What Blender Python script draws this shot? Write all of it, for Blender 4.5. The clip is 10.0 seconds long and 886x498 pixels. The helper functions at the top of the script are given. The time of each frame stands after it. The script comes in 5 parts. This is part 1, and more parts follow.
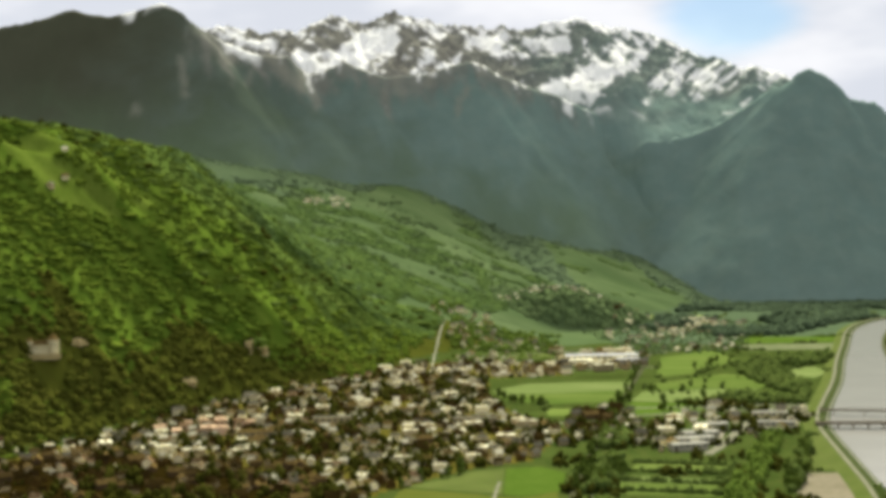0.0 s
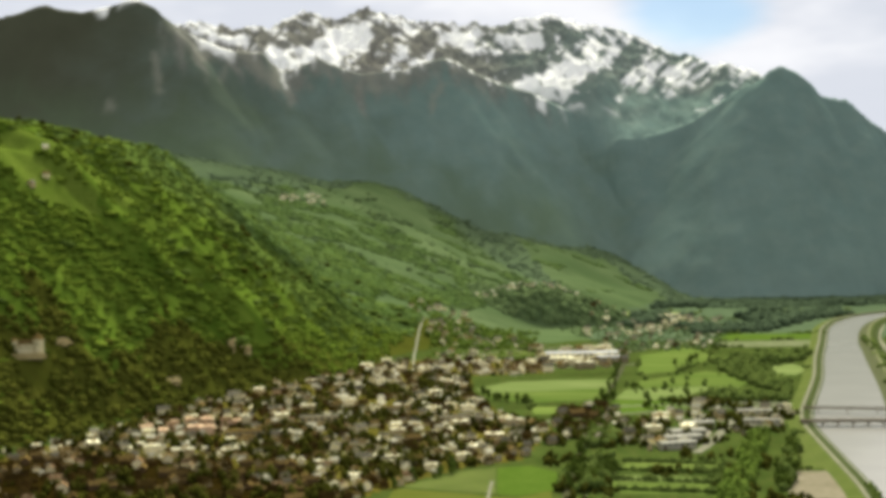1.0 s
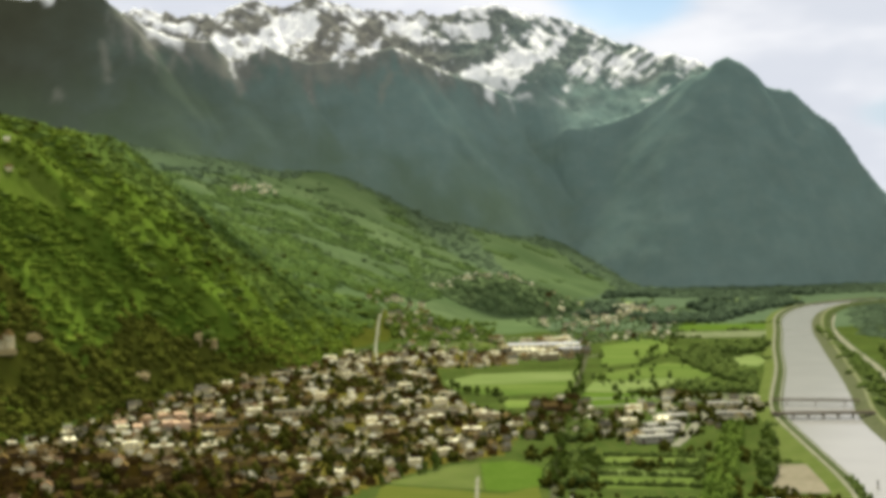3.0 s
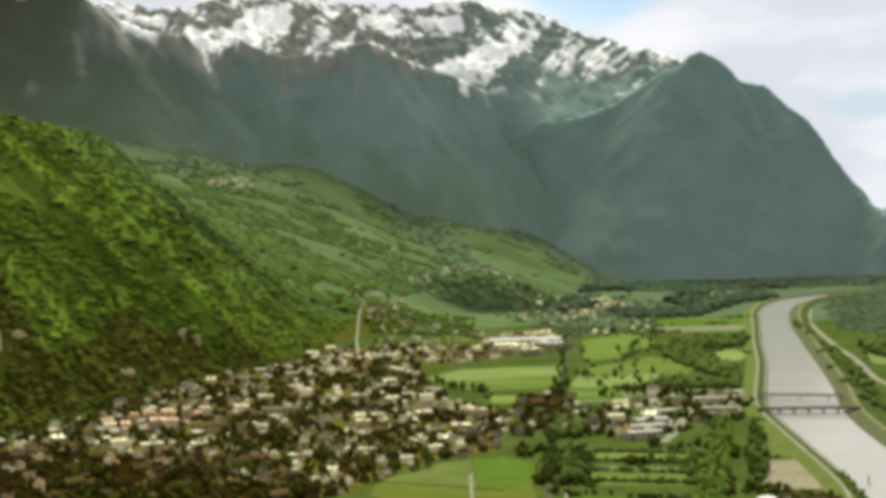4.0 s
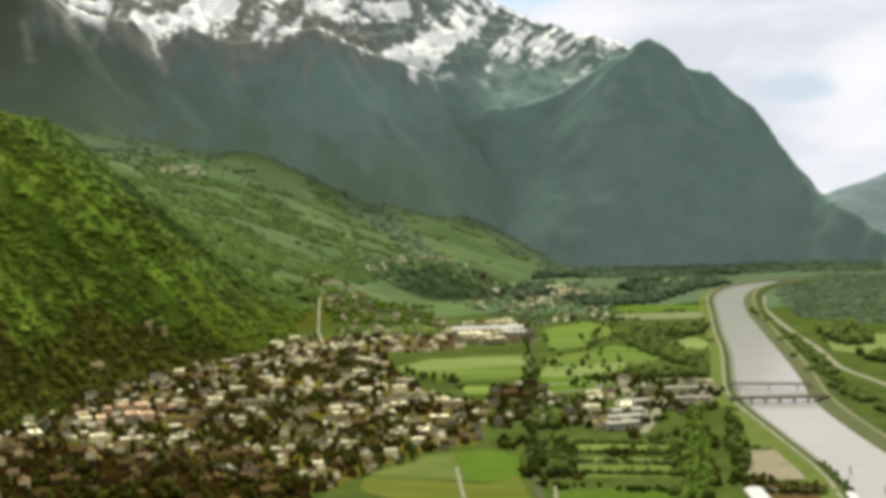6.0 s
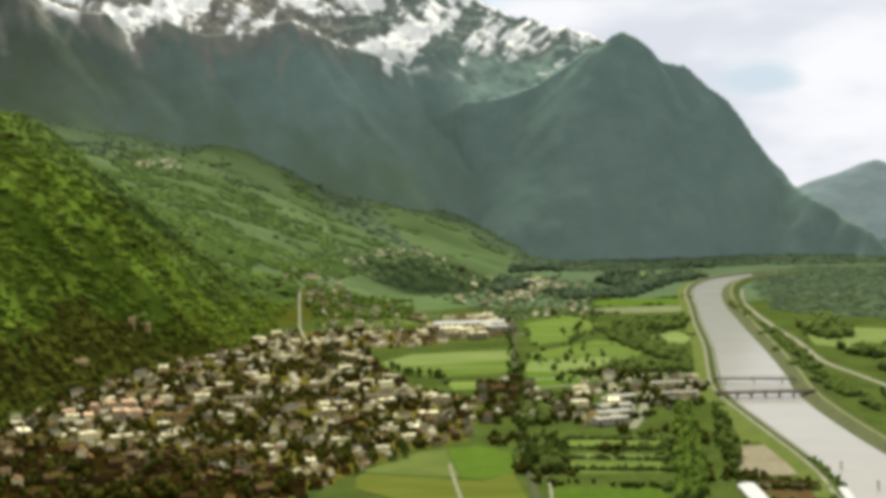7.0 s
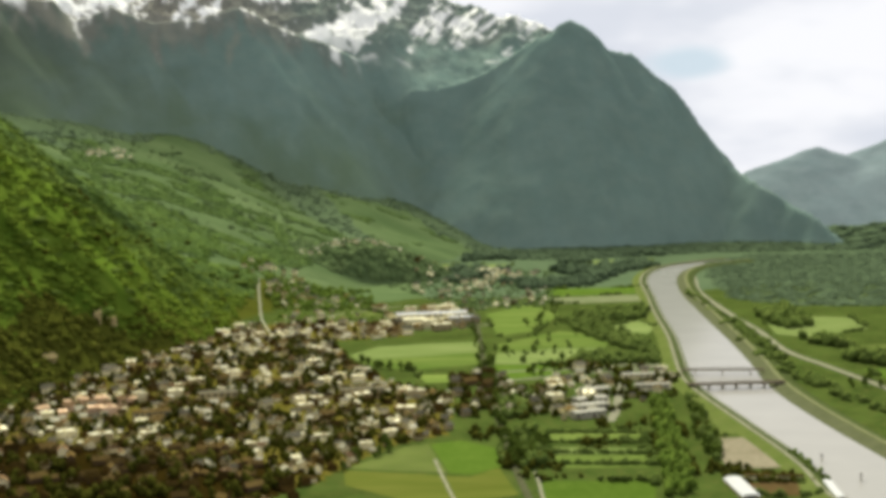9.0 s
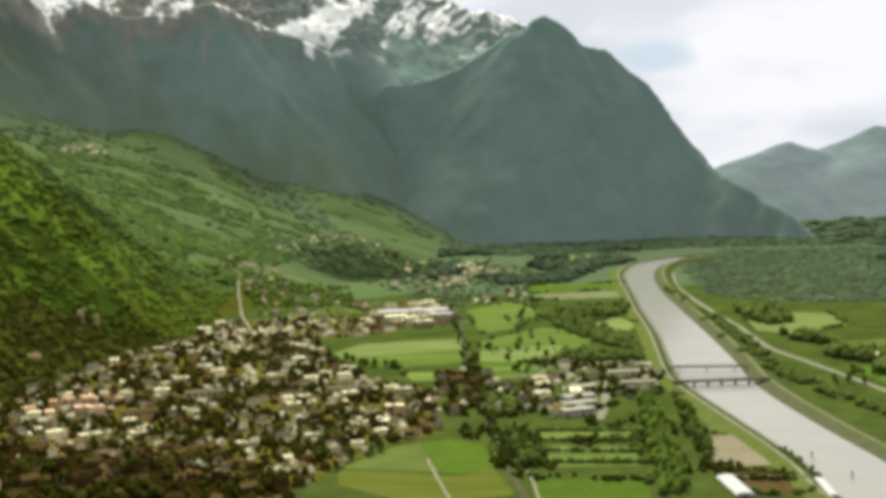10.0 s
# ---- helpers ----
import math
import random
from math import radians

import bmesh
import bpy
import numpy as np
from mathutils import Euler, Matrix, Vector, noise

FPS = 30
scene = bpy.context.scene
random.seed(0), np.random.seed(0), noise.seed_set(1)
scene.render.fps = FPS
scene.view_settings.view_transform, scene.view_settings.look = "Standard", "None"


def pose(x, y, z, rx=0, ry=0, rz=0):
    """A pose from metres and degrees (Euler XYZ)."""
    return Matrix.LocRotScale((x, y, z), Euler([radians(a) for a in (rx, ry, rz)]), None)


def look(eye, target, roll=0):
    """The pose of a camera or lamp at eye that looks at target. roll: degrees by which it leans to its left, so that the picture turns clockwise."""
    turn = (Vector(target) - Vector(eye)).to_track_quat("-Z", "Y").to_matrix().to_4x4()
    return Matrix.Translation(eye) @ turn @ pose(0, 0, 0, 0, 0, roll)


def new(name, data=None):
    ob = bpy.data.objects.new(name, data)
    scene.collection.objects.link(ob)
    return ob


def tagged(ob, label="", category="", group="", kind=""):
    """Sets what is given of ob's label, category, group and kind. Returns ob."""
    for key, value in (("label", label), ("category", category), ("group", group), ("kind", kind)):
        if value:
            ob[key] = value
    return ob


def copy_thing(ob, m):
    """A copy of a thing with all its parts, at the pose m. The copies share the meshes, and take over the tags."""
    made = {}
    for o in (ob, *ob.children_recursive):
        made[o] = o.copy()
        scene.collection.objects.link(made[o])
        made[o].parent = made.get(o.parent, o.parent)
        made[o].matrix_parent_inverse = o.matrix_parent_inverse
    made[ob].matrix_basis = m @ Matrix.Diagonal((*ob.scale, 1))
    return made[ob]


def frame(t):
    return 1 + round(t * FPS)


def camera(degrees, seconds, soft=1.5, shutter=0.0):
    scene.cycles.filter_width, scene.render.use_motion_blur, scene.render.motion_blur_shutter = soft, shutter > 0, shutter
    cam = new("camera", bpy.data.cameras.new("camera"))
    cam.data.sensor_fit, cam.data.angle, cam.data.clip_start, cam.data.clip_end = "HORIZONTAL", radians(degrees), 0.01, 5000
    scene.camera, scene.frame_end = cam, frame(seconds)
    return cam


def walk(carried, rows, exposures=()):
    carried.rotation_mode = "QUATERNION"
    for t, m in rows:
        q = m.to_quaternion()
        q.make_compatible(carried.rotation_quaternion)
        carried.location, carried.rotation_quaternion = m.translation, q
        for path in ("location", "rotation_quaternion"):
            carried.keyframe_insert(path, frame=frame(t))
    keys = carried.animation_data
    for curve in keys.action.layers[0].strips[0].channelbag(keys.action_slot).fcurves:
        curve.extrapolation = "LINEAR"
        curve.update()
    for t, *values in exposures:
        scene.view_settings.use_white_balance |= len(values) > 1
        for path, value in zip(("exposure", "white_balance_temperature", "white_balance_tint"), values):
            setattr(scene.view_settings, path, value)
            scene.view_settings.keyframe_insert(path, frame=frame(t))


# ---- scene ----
cam = camera(32.0, 10.0, soft=4.7)
PATH = [
    (0.0, (0.00, 0.00, 230.00), (0.001, 99.959, 227.133), -1.158),
    (0.5, (-11.43, -1.10, 232.51), (-10.294, 98.842, 229.457), -1.141),
    (1.0, (-22.83, -2.07, 235.04), (-20.568, 97.849, 231.788), -1.127),
    (1.5, (-34.20, -2.90, 237.61), (-30.822, 96.979, 234.129), -1.116),
    (2.0, (-45.55, -3.60, 240.20), (-41.054, 96.232, 236.481), -1.106),
    (2.5, (-56.86, -4.15, 242.83), (-51.264, 95.610, 238.846), -1.099),
    (3.0, (-68.15, -4.57, 245.48), (-61.452, 95.111, 241.227), -1.094),
    (3.5, (-79.41, -4.86, 248.16), (-71.617, 94.736, 243.626), -1.090),
    (4.0, (-90.64, -5.00, 250.87), (-81.758, 94.486, 246.045), -1.088),
    (4.5, (-101.85, -5.01, 253.62), (-91.876, 94.359, 248.486), -1.087),
    (5.0, (-113.02, -4.88, 256.39), (-101.970, 94.357, 250.952), -1.088),
    (5.5, (-124.17, -4.62, 259.19), (-112.039, 94.479, 253.444), -1.090),
    (6.0, (-135.29, -4.21, 262.01), (-122.082, 94.726, 255.965), -1.092),
    (6.5, (-146.38, -3.67, 264.87), (-132.100, 95.097, 258.518), -1.096),
    (7.0, (-157.44, -3.00, 267.76), (-142.091, 95.593, 261.104), -1.100),
    (7.5, (-168.48, -2.18, 270.68), (-152.056, 96.213, 263.725), -1.104),
    (8.0, (-179.49, -1.23, 273.62), (-161.993, 96.959, 266.383), -1.109),
    (8.5, (-190.47, -0.14, 276.60), (-171.902, 97.829, 269.082), -1.114),
    (9.0, (-201.42, 1.08, 279.60), (-181.782, 98.824, 271.822), -1.119),
    (9.5, (-212.34, 2.44, 282.64), (-191.634, 99.945, 274.607), -1.123),
    (10.0, (-223.23, 3.94, 285.70), (-201.455, 101.190, 277.438), -1.128),
]
walk(cam, [(t, look(eye, target, roll)) for t, eye, target, roll in PATH])

# ---- light ----
scene.view_settings.exposure = 1.53
SUN_AZ, SUN_EL = radians(5), radians(38)   # right of straight ahead, above the horizon
sun = new("sun", bpy.data.lights.new("sun", "SUN"))
sun.data.energy, sun.data.angle, sun.data.color = 3.4, radians(22), (0.94, 0.91, 0.67)
sun.matrix_world = look((2000 * math.sin(SUN_AZ), 2000 * math.cos(SUN_AZ), 2000 * math.tan(SUN_EL)), (0, 0, 0))


def node(tree, kind, **values):
    n = tree.nodes.new(kind)
    for key, value in values.items():
        n.inputs[key].default_value = value
    return n


def ramp(tree, source, low, high, smooth=False):
    n = tree.nodes.new("ShaderNodeMapRange")
    n.interpolation_type = "SMOOTHSTEP" if smooth else "LINEAR"
    n.clamp = True
    n.inputs["From Min"].default_value, n.inputs["From Max"].default_value = low, high
    tree.links.new(source, n.inputs["Value"])
    return n.outputs["Result"]


def mix(tree, factor, a, b):
    n = tree.nodes.new("ShaderNodeMix")
    n.data_type = "RGBA"
    for slot, value in ((0, factor), (6, a), (7, b)):
        if isinstance(value, (float, int)):
            n.inputs[slot].default_value = value
        elif isinstance(value, tuple):
            n.inputs[slot].default_value = (*value, 1)
        else:
            tree.links.new(value, n.inputs[slot])
    return n.outputs[2]


def calc(tree, op, a, b=None):
    n = tree.nodes.new("ShaderNodeMath")
    n.operation = op
    for slot, value in ((0, a), (1, b)):
        if value is None:
            continue
        if isinstance(value, (float, int)):
            n.inputs[slot].default_value = value
        else:
            tree.links.new(value, n.inputs[slot])
    return n.outputs[0]


world = bpy.data.worlds.new("sky")
scene.world = world
world.use_nodes = True
wt = world.node_tree
wt.nodes.clear()
sky = wt.nodes.new("ShaderNodeTexSky")
sky.sky_type, sky.sun_disc = "NISHITA", False
sky.sun_elevation, sky.sun_rotation = SUN_EL, SUN_AZ
sky.dust_density, sky.ozone_density = 0.1, 3.0
coord = wt.nodes.new("ShaderNodeTexCoord")
flat = wt.nodes.new("ShaderNodeMapping")
flat.inputs["Scale"].default_value = (1.0, 1.0, 2.6)
flat.inputs["Location"].default_value = (0.35, 0.1, 0.0)
wt.links.new(coord.outputs["Generated"], flat.inputs["Vector"])
puff = node(wt, "ShaderNodeTexNoise", Scale=3.1, Detail=7.0, Roughness=0.5)
wt.links.new(flat.outputs["Vector"], puff.inputs["Vector"])
shade = node(wt, "ShaderNodeTexNoise", Scale=5.0, Detail=4.0, Roughness=0.55)
wt.links.new(flat.outputs["Vector"], shade.inputs["Vector"])


def spot(centre, stretch, reach):
    """How near the sky's direction is to a centre, 1 to 0, frayed by the cloud noise."""
    off = wt.nodes.new("ShaderNodeVectorMath")
    off.operation = "SUBTRACT"
    wt.links.new(coord.outputs["Generated"], off.inputs[0])
    off.inputs[1].default_value = centre
    scaled = wt.nodes.new("ShaderNodeVectorMath")
    scaled.operation = "MULTIPLY"
    wt.links.new(off.outputs[0], scaled.inputs[0])
    scaled.inputs[1].default_value = stretch
    size = wt.nodes.new("ShaderNodeVectorMath")
    size.operation = "LENGTH"
    wt.links.new(scaled.outputs[0], size.inputs[0])
    frayed = calc(wt, "ADD", size.outputs["Value"], calc(wt, "MULTIPLY", calc(wt, "SUBTRACT", shade.outputs["Fac"], 0.5), reach * 1.2))
    return ramp(wt, frayed, reach, reach * 0.35, True)


# Thick cloud overhead, thinner and brighter towards the horizon, with one gap of blue and one grey bank.
rise = wt.nodes.new("ShaderNodeSeparateXYZ")
wt.links.new(coord.outputs["Generated"], rise.inputs[0])
thick = ramp(wt, rise.outputs["Z"], 0.12, 0.6, True)
gap = spot((0.180, 0.977, 0.112), (1.0, 1.0, 1.9), 0.058)
low_bank = calc(wt, "SUBTRACT", 1.0, ramp(wt, rise.outputs["Z"], 0.1, 0.3, True))
cover = calc(wt, "SUBTRACT", calc(wt, "MAXIMUM", low_bank, ramp(wt, puff.outputs["Fac"], 0.2, 0.42, True)), calc(wt, "MULTIPLY", gap, 0.62))
bank = spot((0.352, 0.935, 0.0385), (1.0, 1.0, 2.4), 0.034)
cloud = mix(wt, ramp(wt, shade.outputs["Fac"], 0.36, 0.6, True), (0.252, 0.264, 0.290), (0.336, 0.338, 0.350))
cloud = mix(wt, calc(wt, "MULTIPLY", bank, 0.95), cloud, (0.222, 0.262, 0.290))
high_bank = spot((-0.03, 0.985, 0.172), (0.42, 1.0, 3.2), 0.1)
cloud = mix(wt, calc(wt, "MULTIPLY", high_bank, 0.8), cloud, (0.225, 0.235, 0.245))
cloud = mix(wt, thick, cloud, (0.258, 0.255, 0.235))
blue = wt.nodes.new("ShaderNodeMix")
blue.data_type, blue.blend_type = "RGBA", "MULTIPLY"
blue.inputs[0].default_value = 1.0
wt.links.new(sky.outputs["Color"], blue.inputs[6])
blue.inputs[7].default_value = (0.026, 0.031, 0.0345, 1)
background = node(wt, "ShaderNodeBackground", Strength=1.0)
wt.links.new(mix(wt, cover, blue.outputs[2], cloud), background.inputs["Color"])
wt.links.new(background.outputs[0], wt.nodes.new("ShaderNodeOutputWorld").inputs["Surface"])


# ---- materials ----
def surface(name, tones, size=10.0, rough=0.9, relief=0.0, stretch=(1, 1, 1), island=0.0, metal=0.0, fine=6.0, spec=0.0, aim=0.0):
    """Two scales of noise over three tones, with relief of its own grain. island: how far pieces differ from each other; aim turns the grain, in degrees."""
    m = bpy.data.materials.new(name)
    m.use_nodes = True
    t = m.node_tree
    p = t.nodes["Principled BSDF"]
    p.inputs["Roughness"].default_value, p.inputs["Metallic"].default_value = rough, metal
    p.inputs["Specular IOR Level"].default_value = spec
    place = t.nodes.new("ShaderNodeNewGeometry")
    turn = t.nodes.new("ShaderNodeMapping")
    turn.inputs["Scale"].default_value = stretch
    swing = t.nodes.new("ShaderNodeMapping")
    swing.inputs["Rotation"].default_value = (0, 0, radians(aim))
    t.links.new(place.outputs["Position"], swing.inputs["Vector"])
    t.links.new(swing.outputs["Vector"], turn.inputs["Vector"])
    wide = node(t, "ShaderNodeTexNoise", Scale=1 / size, Detail=3.0, Roughness=0.55)
    grain = node(t, "ShaderNodeTexNoise", Scale=fine / size, Detail=4.0, Roughness=0.6)
    for n in (wide, grain):
        t.links.new(turn.outputs["Vector"], n.inputs["Vector"])
    colour = mix(t, ramp(t, wide.outputs["Fac"], 0.36, 0.64), tones[0], tones[1])
    colour = mix(t, ramp(t, grain.outputs["Fac"], 0.42, 0.75), colour, tones[2])
    if island:
        own = calc(t, "MULTIPLY_ADD", place.outputs["Random Per Island"], island)
        own.node.inputs[2].default_value = 1 - island / 2
        scale = t.nodes.new("ShaderNodeVectorMath")
        scale.operation = "SCALE"
        t.links.new(colour, scale.inputs[0])
        t.links.new(own, scale.inputs["Scale"])
        colour = scale.outputs[0]
    t.links.new(colour, p.inputs["Base Color"])
    if relief:
        bump = node(t, "ShaderNodeBump", Strength=0.8, Distance=relief)
        t.links.new(grain.outputs["Fac"], bump.inputs["Height"])
        t.links.new(bump.outputs["Normal"], p.inputs["Normal"])
    return m


def own_tone(m, spread):
    """Lets objects that share the material differ in brightness."""
    t = m.node_tree
    p = t.nodes["Principled BSDF"]
    source = p.inputs["Base Color"].links[0].from_socket
    info = t.nodes.new("ShaderNodeObjectInfo")
    piece = t.nodes.new("ShaderNodeNewGeometry")
    draw = calc(t, "FRACT", calc(t, "ADD", info.outputs["Random"], piece.outputs["Random Per Island"]))
    value = calc(t, "MULTIPLY_ADD", draw, spread)
    value.node.inputs[2].default_value = 1 - spread / 2
    scale = t.nodes.new("ShaderNodeVectorMath")
    scale.operation = "SCALE"
    t.links.new(source, scale.inputs[0])
    t.links.new(value, scale.inputs["Scale"])
    t.links.new(scale.outputs[0], p.inputs["Base Color"])
    return m


GROUND = surface("valley_soil", ((0.027, 0.047, 0.010), (0.048, 0.076, 0.017), (0.068, 0.075, 0.022)), 50, 0.95, 0.4)
SLOPE = surface("forest_floor", ((0.059, 0.1028, 0.0121), (0.0901, 0.1452, 0.0182), (0.1144, 0.1669, 0.0242)), 55, 0.95, 0.3, (0.3, 1.0, 0.3), fine=4, aim=21)
# Pasture green, with extra grey and blue standing in for haze.
FAN = surface("alp_pasture", ((0.0636, 0.0983, 0.0419), (0.1044, 0.1452, 0.0676), (0.0534, 0.086, 0.0372)), 75, 0.95, 1.0, (0.35, 1.0, 0.35), fine=4, aim=18)
# Same forest floor farther off, tinted cooler as painted haze.
HAZED_FLOOR = surface("hazed_forest_floor", ((0.0572, 0.0952, 0.0198), (0.0858, 0.1322, 0.0286), (0.1034, 0.1501, 0.033)), 55, 0.95, 0.3, (0.3, 1.0, 0.3), fine=4, aim=21)
# Brown soil, with the near corner's dimness put into its colour.
DIM_YARDS = surface("dimmed_garden_soil", ((0.0117, 0.0078, 0.0016), (0.0205, 0.013, 0.0027), (0.0161, 0.0136, 0.0027)), 22, 0.95, 0.2)
# Far grass is greyed and blued to paint in haze.
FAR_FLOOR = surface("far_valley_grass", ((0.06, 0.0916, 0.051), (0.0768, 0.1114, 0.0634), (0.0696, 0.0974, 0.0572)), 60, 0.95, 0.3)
ALP = surface("steep_pasture", ((0.09, 0.135, 0.02), (0.115, 0.158, 0.027), (0.07, 0.11, 0.014)), 30, 0.95, 0.5)
TOWN = surface("town_ground", ((0.0412, 0.0409, 0.006), (0.0721, 0.0622, 0.0109), (0.1546, 0.1341, 0.0303)), 26, 0.95, 0.2, fine=4)
MEADOW = own_tone(surface("meadow_grass", ((0.080, 0.128, 0.026), (0.126, 0.166, 0.044), (0.066, 0.104, 0.022)), 32, 0.95, 0.15, (0.14, 1.0, 1), fine=2.5, aim=14), 0.25)
DARK_MEADOW = own_tone(surface("tall_grass", ((0.056, 0.098, 0.014), (0.072, 0.115, 0.019), (0.048, 0.085, 0.012)), 35, 0.95, 0.15), 0.25)
PALE_MEADOW = own_tone(surface("mown_grass", ((0.116, 0.160, 0.050), (0.160, 0.196, 0.076), (0.094, 0.138, 0.038)), 26, 0.95, 0.1, (0.14, 1.0, 1), fine=2.5, aim=14), 0.2)
OLIVE_MEADOW = surface("dry_olive_meadow", ((0.0726, 0.0853, 0.0165), (0.0963, 0.1082, 0.024), (0.0608, 0.0853, 0.0135)), 24, 0.95, 0.1, (0.14, 1.0, 1), fine=2.5, aim=14)
BROWN_SOIL = surface("bare_brown_soil", ((0.062, 0.040, 0.018), (0.088, 0.058, 0.027), (0.050, 0.042, 0.016)), 14, 0.95, 0.1)
BARE = surface("dry_gravel_field", ((0.165, 0.145, 0.108), (0.21, 0.185, 0.143), (0.13, 0.125, 0.08)), 40, 0.95, 0.2)
ROAD = surface("pale_road", ((0.165, 0.165, 0.125), (0.215, 0.213, 0.165), (0.13, 0.13, 0.096)), 14, 0.85, 0.02)
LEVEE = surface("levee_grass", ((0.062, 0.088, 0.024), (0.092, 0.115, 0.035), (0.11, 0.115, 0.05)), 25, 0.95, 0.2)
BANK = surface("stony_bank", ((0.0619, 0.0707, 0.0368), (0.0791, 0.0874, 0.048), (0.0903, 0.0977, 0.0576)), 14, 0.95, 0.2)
YARD = surface("paved_yard", ((0.20, 0.185, 0.15), (0.27, 0.25, 0.21), (0.15, 0.14, 0.11)), 18, 0.9, 0.05)
BALLAST = surface("track_ballast", ((0.055, 0.058, 0.032), (0.08, 0.08, 0.05), (0.045, 0.055, 0.025)), 10, 0.95, 0.05)
STUBBLE = surface("grey_stubble", ((0.12, 0.14, 0.075), (0.155, 0.17, 0.10), (0.10, 0.12, 0.06)), 40, 0.95, 0.1, (1, 0.3, 1))
WHITE_SHEET = surface("white_metal_roof", ((0.4, 0.41, 0.45), (0.47, 0.48, 0.52), (0.34, 0.34, 0.37)), 8, 0.8, 0.02)
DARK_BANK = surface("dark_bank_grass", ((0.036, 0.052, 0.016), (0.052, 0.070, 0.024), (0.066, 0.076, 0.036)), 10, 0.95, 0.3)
DULL_MEADOW = surface("dull_meadow", ((0.070, 0.098, 0.024), (0.092, 0.120, 0.032), (0.085, 0.096, 0.036)), 30, 0.95, 0.1)
COOL_WALL = surface("grey_white_plaster", ((0.37, 0.35, 0.28), (0.44, 0.42, 0.35), (0.31, 0.29, 0.23)), 5, 0.85, 0.01)
GREY_SHEET = surface("grey_metal_roof", ((0.28, 0.275, 0.25), (0.36, 0.355, 0.33), (0.22, 0.215, 0.19)), 8, 0.8, 0.02)
PALE_LANE = surface("pale_concrete_lane", ((0.33, 0.325, 0.285), (0.41, 0.40, 0.36), (0.26, 0.25, 0.22)), 12, 0.85, 0.02)
BANK_STONE = surface("levee_stone", ((0.16, 0.164, 0.136), (0.224, 0.2214, 0.184), (0.104, 0.1148, 0.08)), 8, 0.9, 0.2)
FOREST_A = surface("beech_leaves", ((0.0718, 0.1117, 0.0149), (0.1137, 0.1636, 0.0209), (0.1297, 0.1796, 0.0259)), 60, 0.85, 0.3, (0.22, 1.0, 0.22), island=0.14, fine=3, aim=21)
FOREST_B = surface("dark_leaves", ((0.069, 0.1043, 0.025), (0.0966, 0.132, 0.0339), (0.1127, 0.1469, 0.0399)), 30, 0.9, 0.5, island=0.4, fine=14)
BROWN_WOOD = surface("bare_brown_wood", ((0.0488, 0.0539, 0.0099), (0.0732, 0.0761, 0.0143), (0.0609, 0.0748, 0.0109)), 40, 0.9, 0.5, island=0.6, fine=8)
ROCK = surface("pale_rock", ((0.3476, 0.2814, 0.144), (0.4703, 0.3846, 0.2088), (0.2454, 0.2064, 0.1008)), 9, 0.95, 0.3)
LEAVES = own_tone(surface("tree_leaves", ((0.045, 0.074, 0.013), (0.074, 0.106, 0.019), (0.098, 0.126, 0.026)), 6, 0.85, 0.3, island=0.5), 0.6)
# Distant leaves: haze is mixed into these tones as a blue-grey cast.
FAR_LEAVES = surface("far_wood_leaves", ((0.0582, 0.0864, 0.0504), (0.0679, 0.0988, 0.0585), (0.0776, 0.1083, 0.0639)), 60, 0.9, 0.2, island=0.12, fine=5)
MID_LEAVES = surface("poplar_leaves", ((0.072, 0.118, 0.02), (0.105, 0.155, 0.028), (0.125, 0.175, 0.034)), 14, 0.9, 0.3, island=0.5, fine=8)
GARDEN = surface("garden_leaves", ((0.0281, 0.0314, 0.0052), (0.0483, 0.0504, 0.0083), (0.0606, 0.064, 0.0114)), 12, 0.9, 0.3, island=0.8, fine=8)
FOOT_WOOD = surface("brown_wood_floor", ((0.0461, 0.0526, 0.0088), (0.0705, 0.0769, 0.0131), (0.0596, 0.0718, 0.0109)), 45, 0.95, 0.3, (0.4, 1, 0.4), fine=4, aim=21)
# Both are lightened to offset the mountain's shadow and meet its haze-paled colour.
UPPER_WOOD = surface("upper_wood_floor", ((0.070, 0.104, 0.056), (0.088, 0.124, 0.068), (0.064, 0.096, 0.054)), 50, 0.95, 1.0, (1, 0.5, 1), fine=5)
EDGE_LEAVES = surface("spruce_and_beech_leaves", ((0.106, 0.152, 0.086), (0.122, 0.170, 0.098), (0.132, 0.182, 0.106)), 60, 0.9, 0.3, island=0.3, fine=8)
# Two cooler steps of the slope's leaves, which paint haze growing with distance.
HAZED_LEAVES = surface("hazed_slope_leaves", ((0.0722, 0.1121, 0.0228), (0.1121, 0.1615, 0.0342), (0.1292, 0.1786, 0.0418)), 60, 0.88, 0.3, (0.22, 1.0, 0.22), island=0.2, fine=3, aim=21)
HAZIER_LEAVES = surface("hazier_slope_leaves", ((0.0646, 0.1088, 0.0256), (0.0978, 0.151, 0.037), (0.1135, 0.1672, 0.0437)), 60, 0.88, 0.3, (0.22, 1.0, 0.22), island=0.25, fine=3, aim=21)
# Grove leaves take the pasture's painted haze tint.
FAN_LEAVES = surface("pasture_grove_leaves", ((0.0629, 0.1083, 0.0333), (0.0893, 0.139, 0.0426), (0.107, 0.1565, 0.0498)), 40, 0.9, 0.3, island=0.35, fine=8)
# Lighter than nearer woods, with some haze coloured in.
KNOLL_LEAVES = surface("knoll_wood_leaves", ((0.073, 0.111, 0.047), (0.092, 0.132, 0.057), (0.106, 0.146, 0.064)), 40, 0.9, 0.3, island=0.35, fine=8)
BARK = surface("bark", ((0.06, 0.045, 0.03), (0.10, 0.075, 0.05), (0.04, 0.03, 0.02)), 1.0, 0.95, 0.03)
